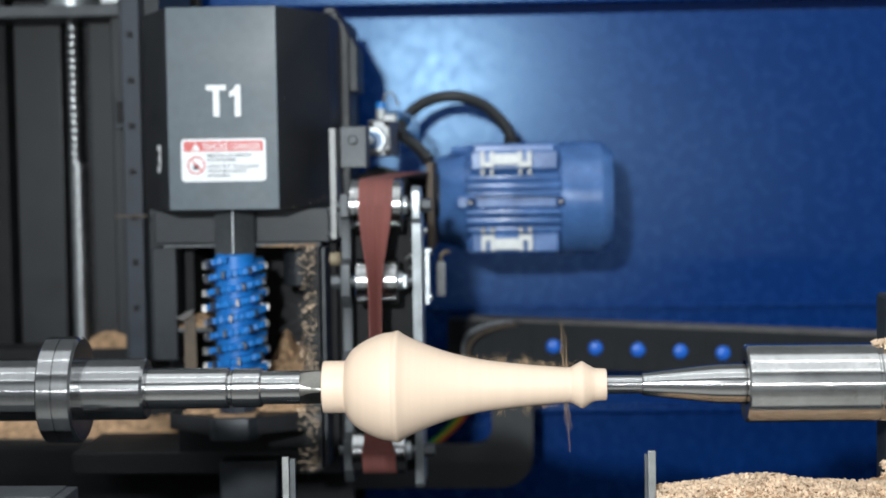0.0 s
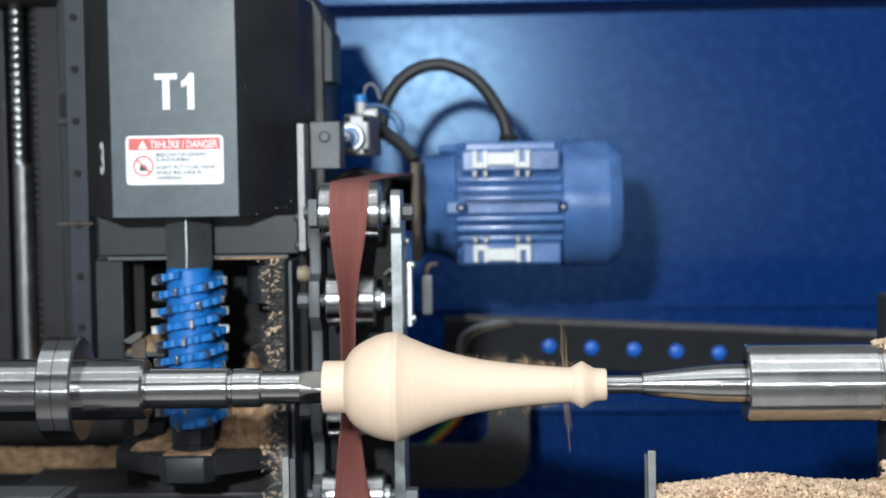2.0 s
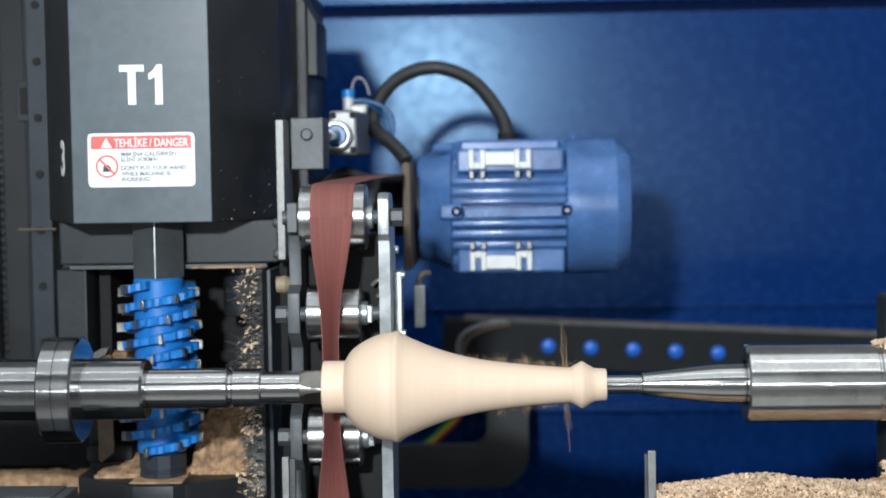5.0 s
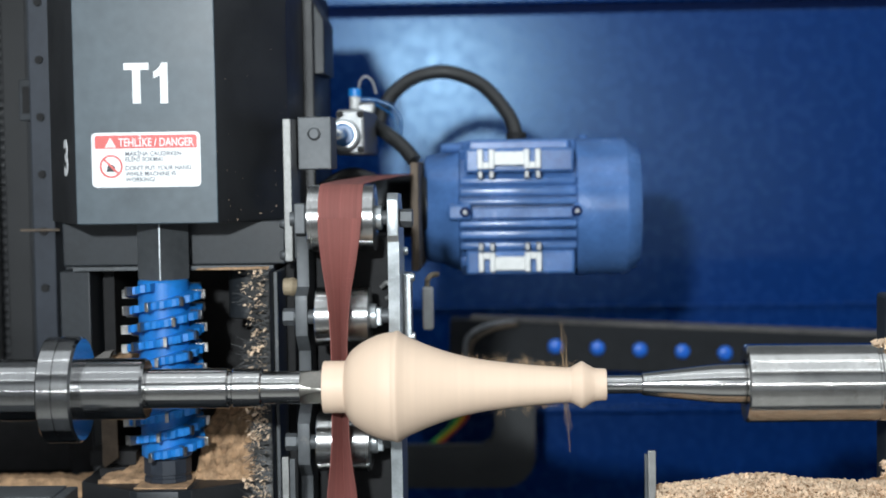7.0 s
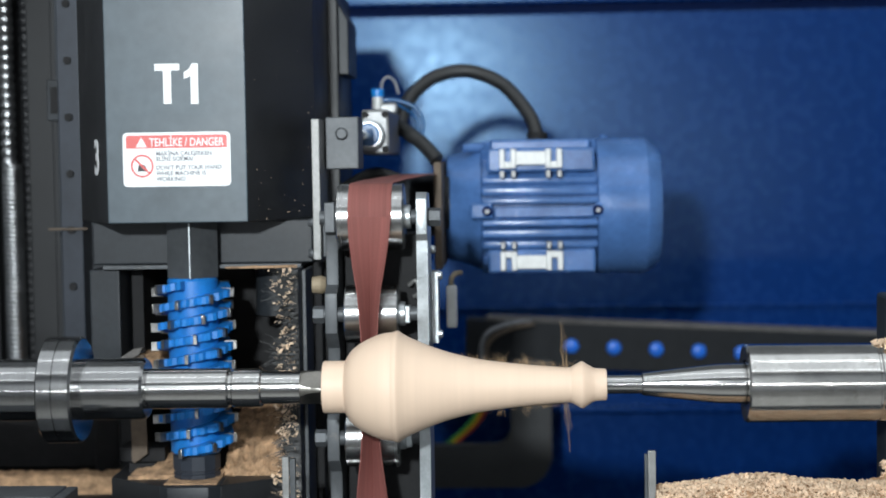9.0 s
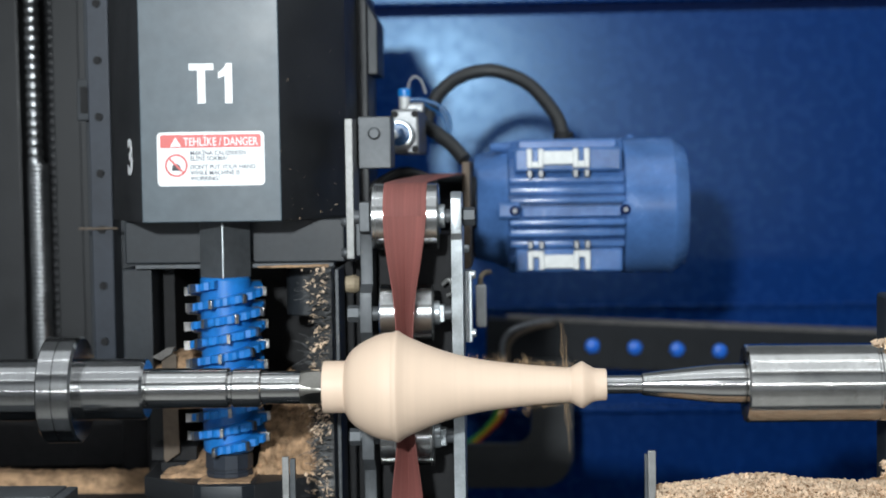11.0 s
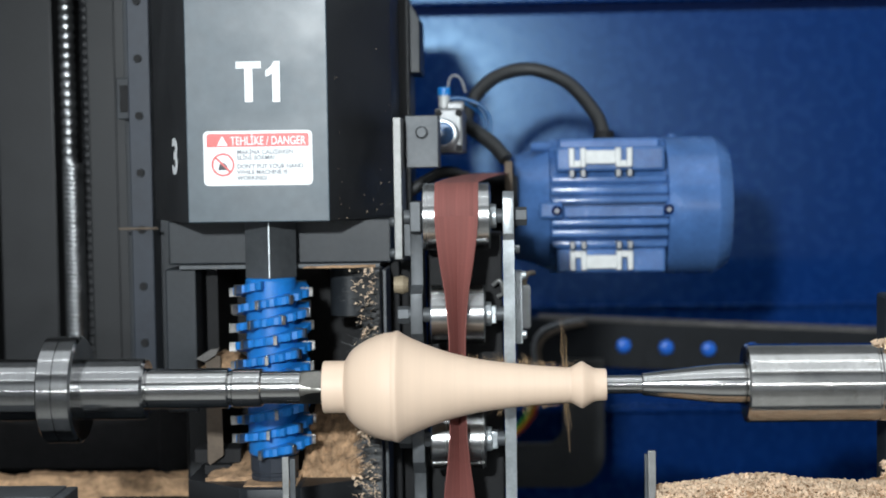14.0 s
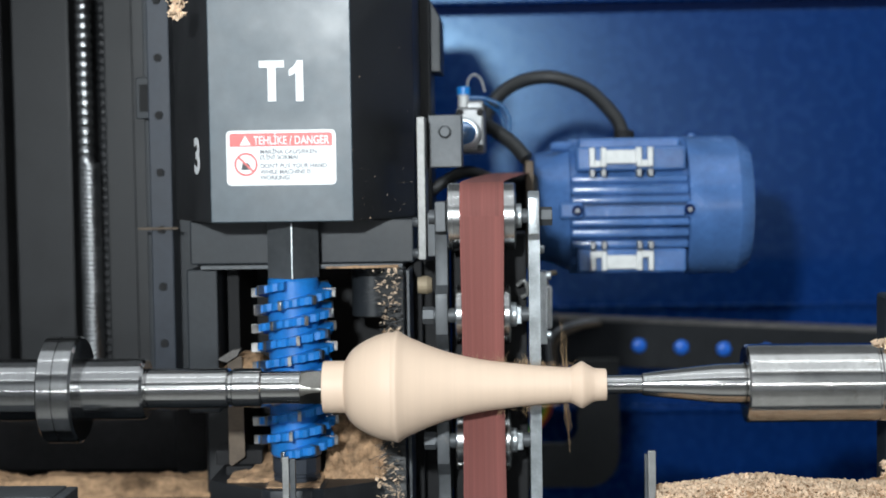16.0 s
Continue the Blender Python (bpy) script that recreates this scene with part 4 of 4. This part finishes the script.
# ---- the electric motor ----
def build_motor():
    t = thing("electric_motor", (0.2, 0.45, 0.055), "blue finned electric motor with bare white mounting feet", "electric motor")
    c = (0, 0.45, 0.1270)
    body = turned([(0.1165, 0.0605), (0.2420, 0.0605)], "x", c, 72)
    part("stator_body", body, MOTOR_BLUE, t)
    bell = [(0.0805, 0.0530), (0.0815, 0.0555), (0.0840, 0.0565), (0.1000, 0.0600), (0.1120, 0.0655), (0.1170, 0.0668), (0.1180, 0.0655)]
    part("end_bell", turned(bell, "x", c, 72), MOTOR_BLUE, t, "tapered blue end bell")
    part("fan_cover", turned([(0.2385, 0.0715), (0.2395, 0.0728), (0.2905, 0.0728), (0.2920, 0.0722), (0.3040, 0.0640), (0.3055, 0.0622), (0.3057, 0.0550)], "x", c, 96), MOTOR_BLUE, t, "smooth blue pressed fan cover")
    first = None
    for k in range(40):
        a = 360 / 40 * k + 4.5
        # the front carries broad cast ribs instead
        if abs(a - 180) < 50:
            continue
        h = 0.0712
        m = Matrix.Translation(Vector(c) - BASE[t]) @ Matrix.Rotation(radians(a), 4, "X")
        if first is None:
            first = link_bm("cooling_fin", box(0.1180, 0.2385, 0.0590, h, -0.0014, 0.0014, 0.0008), MOTOR_BLUE)
            ob = first
        else:
            ob = new("cooling_fin", first.data)
        ob.parent, ob.matrix_basis = t, m
        BASE[ob] = BASE[t]
    # broad ribs on the side that faces the room, with a sunk pad and two screw lugs
    for z0, z1, y in ((0.0245, 0.0325, 0.3905), (0.0130, 0.0222, 0.3835), (0.0040, 0.0110, 0.3785), (-0.0190, -0.0115, 0.3785),
                      (-0.0305, -0.0215, 0.3835), (-0.0420, -0.0335, 0.3905)):
        part("broad_rib", box(0.1180, 0.2385, y, 0.42, 0.127 + z0, 0.127 + z1, 0.0026, seg=3), MOTOR_BLUE, t)
    part("side_pad", box(0.1310, 0.2340, 0.3815, 0.40, 0.1170, 0.1292, 0.0018), MOTOR_BLUE, t)
    for x0, x1 in ((0.1060, 0.1300), (0.2350, 0.2440)):
        lug = part("lug", box(x0, x1, 0.3765, 0.400, 0.1165, 0.1330, 0.003), MOTOR_BLUE, t)
        part("screw_seat", turned([(0.3755, 0.0050), (0.3768, 0.0056)], "y", (x1 - 0.006, 0, 0.1245), 16), BLUE_SHADE, lug)
        part("lug_screw", turned([(0.3735, 0.0022), (0.3760, 0.0028)], "y", (x1 - 0.006, 0, 0.1245), 12), ALU, lug)
    for s in (1, -1):
        zc = 0.127 + (0.0508 if s > 0 else -0.0538)
        part("foot_pad", box(0.1240, 0.2360, 0.390, 0.42, zc - 0.0135, zc + 0.0115, 0.003), MOTOR_BLUE, t)
        foot = part("mounting_foot", box(0.1535, 0.1855, 0.3825, 0.40, zc - 0.0075 + s * 0.0015, zc + 0.0065 + s * 0.0015, 0.001), WHITE_CAST, t, "bare cast mounting foot")
        for x0 in (0.1370, 0.1845):
            x1 = x0 + 0.0172
            for xa in (x0, x1 - 0.0056):
                part("prong", box(xa, xa + 0.0056, 0.3805, 0.402, zc + s * 0.0005 - 0.0100, zc + s * 0.0005 + 0.0100, 0.001), WHITE_CAST, foot)
                part("stub", box(xa + 0.0002, xa + 0.0054, 0.3775, 0.400, zc - s * 0.0155 - 0.0040, zc - s * 0.0155 + 0.0040, 0.001), ALU, foot)
            part("bridge", box(x0 + 0.001, x1 - 0.001, 0.3815, 0.402, zc - s * 0.0060 - 0.0035, zc - s * 0.0060 + 0.0035, 0.001), WHITE_CAST, foot)
    part("terminal_box", box(0.1270, 0.2320, 0.41, 0.50, 0.186, 0.1985, 0.003), MOTOR_BLUE, t)
    part("lifting_screw", turned([(0.197, 0.004), (0.2015, 0.004), (0.2025, 0.003)], "z", (0.2485, 0.45, 0), 12), MOTOR_BLUE, t)
    part("lifting_screw", turned([(0.0985, 0.0030), (0.0995, 0.0042), (0.1030, 0.0042), (0.1032, 0.0052), (0.1200, 0.0052)], "x", (0, 0.42, 0.1905), 12), MOTOR_BLUE, t)
    part("mounting_plate", box(0.0712, 0.0792, 0.33, 0.52, 0.068, 0.1760, 0.0015), BROWN_PLATE, t, "brown rusty mounting plate")
    hose = link_bm("power_hose", tube([(0.1785, 0.46, 0.1900), (0.1770, 0.46, 0.2070), (0.1690, 0.46, 0.2330), (0.1430, 0.46, 0.2700), (0.1115, 0.46, 0.2880), (0.0860, 0.46, 0.2895), (0.0620, 0.46, 0.2800), (0.0438, 0.46, 0.2620), (0.0330, 0.46, 0.2400), (0.0290, 0.46, 0.2150)], 0.0076, 18, 10), RUBBER, (0.1, 0.46, 0.195))
    hose.parent, hose.location = t, Vector((0.1, 0.46, 0.195)) - BASE[t]
    BASE[hose] = Vector((0.1, 0.46, 0.195))
    tagged(hose, "thick black ribbed power hose")
    part("hose_gland", turned([(0.193, 0.011), (0.205, 0.011), (0.207, 0.0095)], "z", (0.1778, 0.46, 0), 20), PIT_BLACK, t)
    w = thing("wire_bundle", (0.15, 0.97, -0.15), "loose green, yellow and red wires below the sander", "wires")
    for k, m in enumerate((GREEN_WIRE, YELLOW_WIRE, RED_WIRE)):
        o = 0.0055 * k
        part("wire", tube([(0.0073 + o, 0.97, -0.2306), (0.0473 + o, 0.97, -0.2245), (0.0674 + o, 0.97, -0.2110), (0.0836 + o, 0.97, -0.1967), (0.0957 + o, 0.97, -0.1816), (0.1008 + o, 0.97, -0.1633), (0.0963 + o, 0.97, -0.1433)], 0.0030, 8), m, w)
    part("bracket", box(0.0863, 0.1263, 0.955, 1.0, -0.1533, -0.1133, 0.002), PIT_BLACK, w)


# ---- cable chain and its bracket (they slide sideways only) ----
def build_chain():
    t = thing("cable_chain", (0.3, 0.93, -0.11), "black plastic cable chain with bright blue round caps", "cable chain")
    slope = -0.050
    zz = lambda x: -0.0818 + slope * (x - 0.2891)
    first, cap = None, None
    for k in range(-3, 13):
        x = 0.2891 + 0.0579 * k
        m = Matrix.Translation(Vector((x, 0.935, zz(x))) - BASE[t]) @ Matrix.Rotation(-math.atan(slope), 4, "Y")
        if first is None:
            bm = box(-0.0300, 0.0290, -0.005, 0.055, -0.031, 0.031, 0.0015)
            box(0.0200, 0.0310, 0.000, 0.050, -0.0275, 0.0275, 0.003, bm)
            first = link_bm("link", bm, CHAIN_BLACK)
            ob = first
        else:
            ob = new("link", first.data)
        ob.parent, ob.matrix_basis = t, m
        BASE[ob] = BASE[t]
        if k < -1:
            continue
        if cap is None:
            cap = link_bm("cap", turned([(-0.0110, 0.004), (-0.0100, 0.0075), (-0.0075, 0.0098), (-0.004, 0.0104)], "y", (0, 0, 0), 28), CAP_BLUE)
            ob2 = cap
        else:
            ob2 = new("cap", cap.data)
        ob2.parent = ob
        BASE[ob2] = BASE[t]
    strip = [(0.115, zz(0.115) + 0.0308), (0.95, zz(0.95) + 0.0308), (0.95, zz(0.95) + 0.0345), (0.115, zz(0.115) + 0.0345)]
    part("dusty_edge", prism(strip, "y", 0.936, 0.985, 0.0004), CHAIN_DUST, t, "dust-covered upper edge")
    part("end_cable", tube([(0.175, 0.935, -0.045), (0.150, 0.93, -0.046), (0.120, 0.92, -0.056), (0.108, 0.92, -0.075), (0.110, 0.92, -0.11)], 0.003, 8), GREY_TUBE, t)
    part("end_cable", tube([(0.180, 0.93, -0.048), (0.155, 0.92, -0.051), (0.128, 0.91, -0.061), (0.115, 0.91, -0.078), (0.117, 0.91, -0.11)], 0.003, 8), BROWN_PLATE, t)

    b = thing("chain_bracket", (0.15, 0.92, -0.3), "grey rounded steel bracket carrying the cable chain", "bracket")
    X = 0.117
    o, r = [], 0.045
    xr, xi, xl, zt, zb, zi = 0.0854 + X, 0.0290 + X, -0.30 + X, -0.095, -0.2700, -0.2105
    o += [(xr, zt)]
    o += [(xr - r + r * math.cos(radians(a)), zb + r - r * math.sin(radians(a))) for a in range(0, 91, 10)]
    o += [(xl, zb), (xl, zi)]
    q = 0.020
    o += [(xi - q + q * math.sin(radians(a)), zi + q - q * math.cos(radians(a))) for a in range(0, 91, 15)]
    o += [(xi, zt)]
    part("arm", prism(o, "y", 0.905, 0.925, 0.001), BRACKET_GREY, b)
    part("foot", box(-0.20 + X, xl + 0.12, 0.90, 0.99, -0.45, -0.2702, 0.002), PIT_BLACK, b)


# ---- what moves ----
# seconds, sideways and inward offsets of the slide from its place at the end
SLIDE = [(0.0, -0.1170, 0.3834), (0.5, -0.1206, 0.3527), (1.0, -0.1210, 0.2833), (1.5, -0.1219, 0.2176), (2.0, -0.1226, 0.1556), (2.5, -0.1229, 0.1264),
         (3.0, -0.1231, 0.1035), (3.5, -0.1232, 0.0796), (4.0, -0.1234, 0.0577), (4.8, -0.1236, 0.0290), (5.6, -0.1233, 0.0085), (6.2, -0.1218, 0.0012), (6.5, -0.1195, 0.0003),
         (7.0, -0.1142, -0.0002), (7.5, -0.1089, 0.0025), (8.0, -0.1038, 0.0080), (8.5, -0.0980, 0.0125), (9.0, -0.0918, 0.0169), (9.8, -0.0805, 0.0210),
         (10.7, -0.0678, 0.0218), (11.5, -0.0563, 0.0192), (12.0, -0.0497, 0.0156), (12.5, -0.0427, 0.0128), (13.0, -0.0357, 0.0113), (13.5, -0.0283, 0.0092),
         (14.0, -0.0206, 0.0066), (14.5, -0.0131, 0.0038), (15.0, -0.0088, 0.0030), (15.5, -0.0074, 0.0008), (16.0, 0.0, 0.0)]


def motions():
    for name in ("slide_column", "ball_screw", "head_drive_plate", "milling_head", "chip_brush", "sawdust_on_head", "sawdust_ledge", "stray_chips", "belt_sander", "electric_motor"):
        ob = bpy.data.objects[name]
        b = BASE[ob]
        walk(ob, [(t, pose(b.x + dx, b.y + dy, b.z)) for t, dx, dy in SLIDE])
    for name in ("cable_chain", "chain_bracket", "wire_bundle"):
        ob = bpy.data.objects[name]
        b = BASE[ob]
        walk(ob, [(t, pose(b.x + dx, b.y, b.z)) for t, dx, dy in SLIDE])
    # one clump of shavings is flung up at the very end
    rest = (0.262, 0.005, -0.0795)
    walk(bpy.data.objects["flung_clump"], [(0.0, pose(*rest)), (15.70, pose(*rest)), (15.80, pose(0.080, -0.06, 0.060, 0, 20, 30)), (15.90, pose(-0.1110, -0.02, 0.2708, 30, 60, 60)), (16.0, pose(-0.2150, 0.05, 0.3036, 60, 100, 90))])
    # the stiff power hose sways as the motor starts and stops
    p = BASE[bpy.data.objects["power_hose"]] - BASE[bpy.data.objects["electric_motor"]]
    sway = ((0.0, 43), (0.5, 32), (1.0, 14), (1.5, 6), (2.0, 4), (2.5, 10), (3.5, 19), (5.0, 26), (6.5, 33), (8.0, 32), (9.0, 31), (12.5, 31), (14.5, 31), (15.2, 33), (16.0, 40))
    walk(bpy.data.objects["power_hose"], [(t, pose(p.x, p.y, p.z, -a)) for t, a in sway])
    # the workpiece spins on its axis
    walk(bpy.data.objects["turned_body"], [(k * 0.2, pose(0, 0, 0, 75 * k)) for k in range(81)])
    # the slack belt hangs folded lengthwise until the wood pulls it straight
    for ob, p, a in BANDS:
        walk(ob, [(t, pose(p.x, p.y, p.z, 0, 0, a * f)) for t, f in ((0.0, 1.0), (14.2, 1.0), (15.1, 0.97), (15.25, 0.72), (15.35, 0.45), (15.5, 0.33), (16.0, 0.30))])


build_room()
build_spindle()
build_workpiece()
build_tailstock()
build_posts()
build_chip_pile()
build_column()
build_head()
build_sander()
build_clump()
build_motor()
build_chain()
motions()
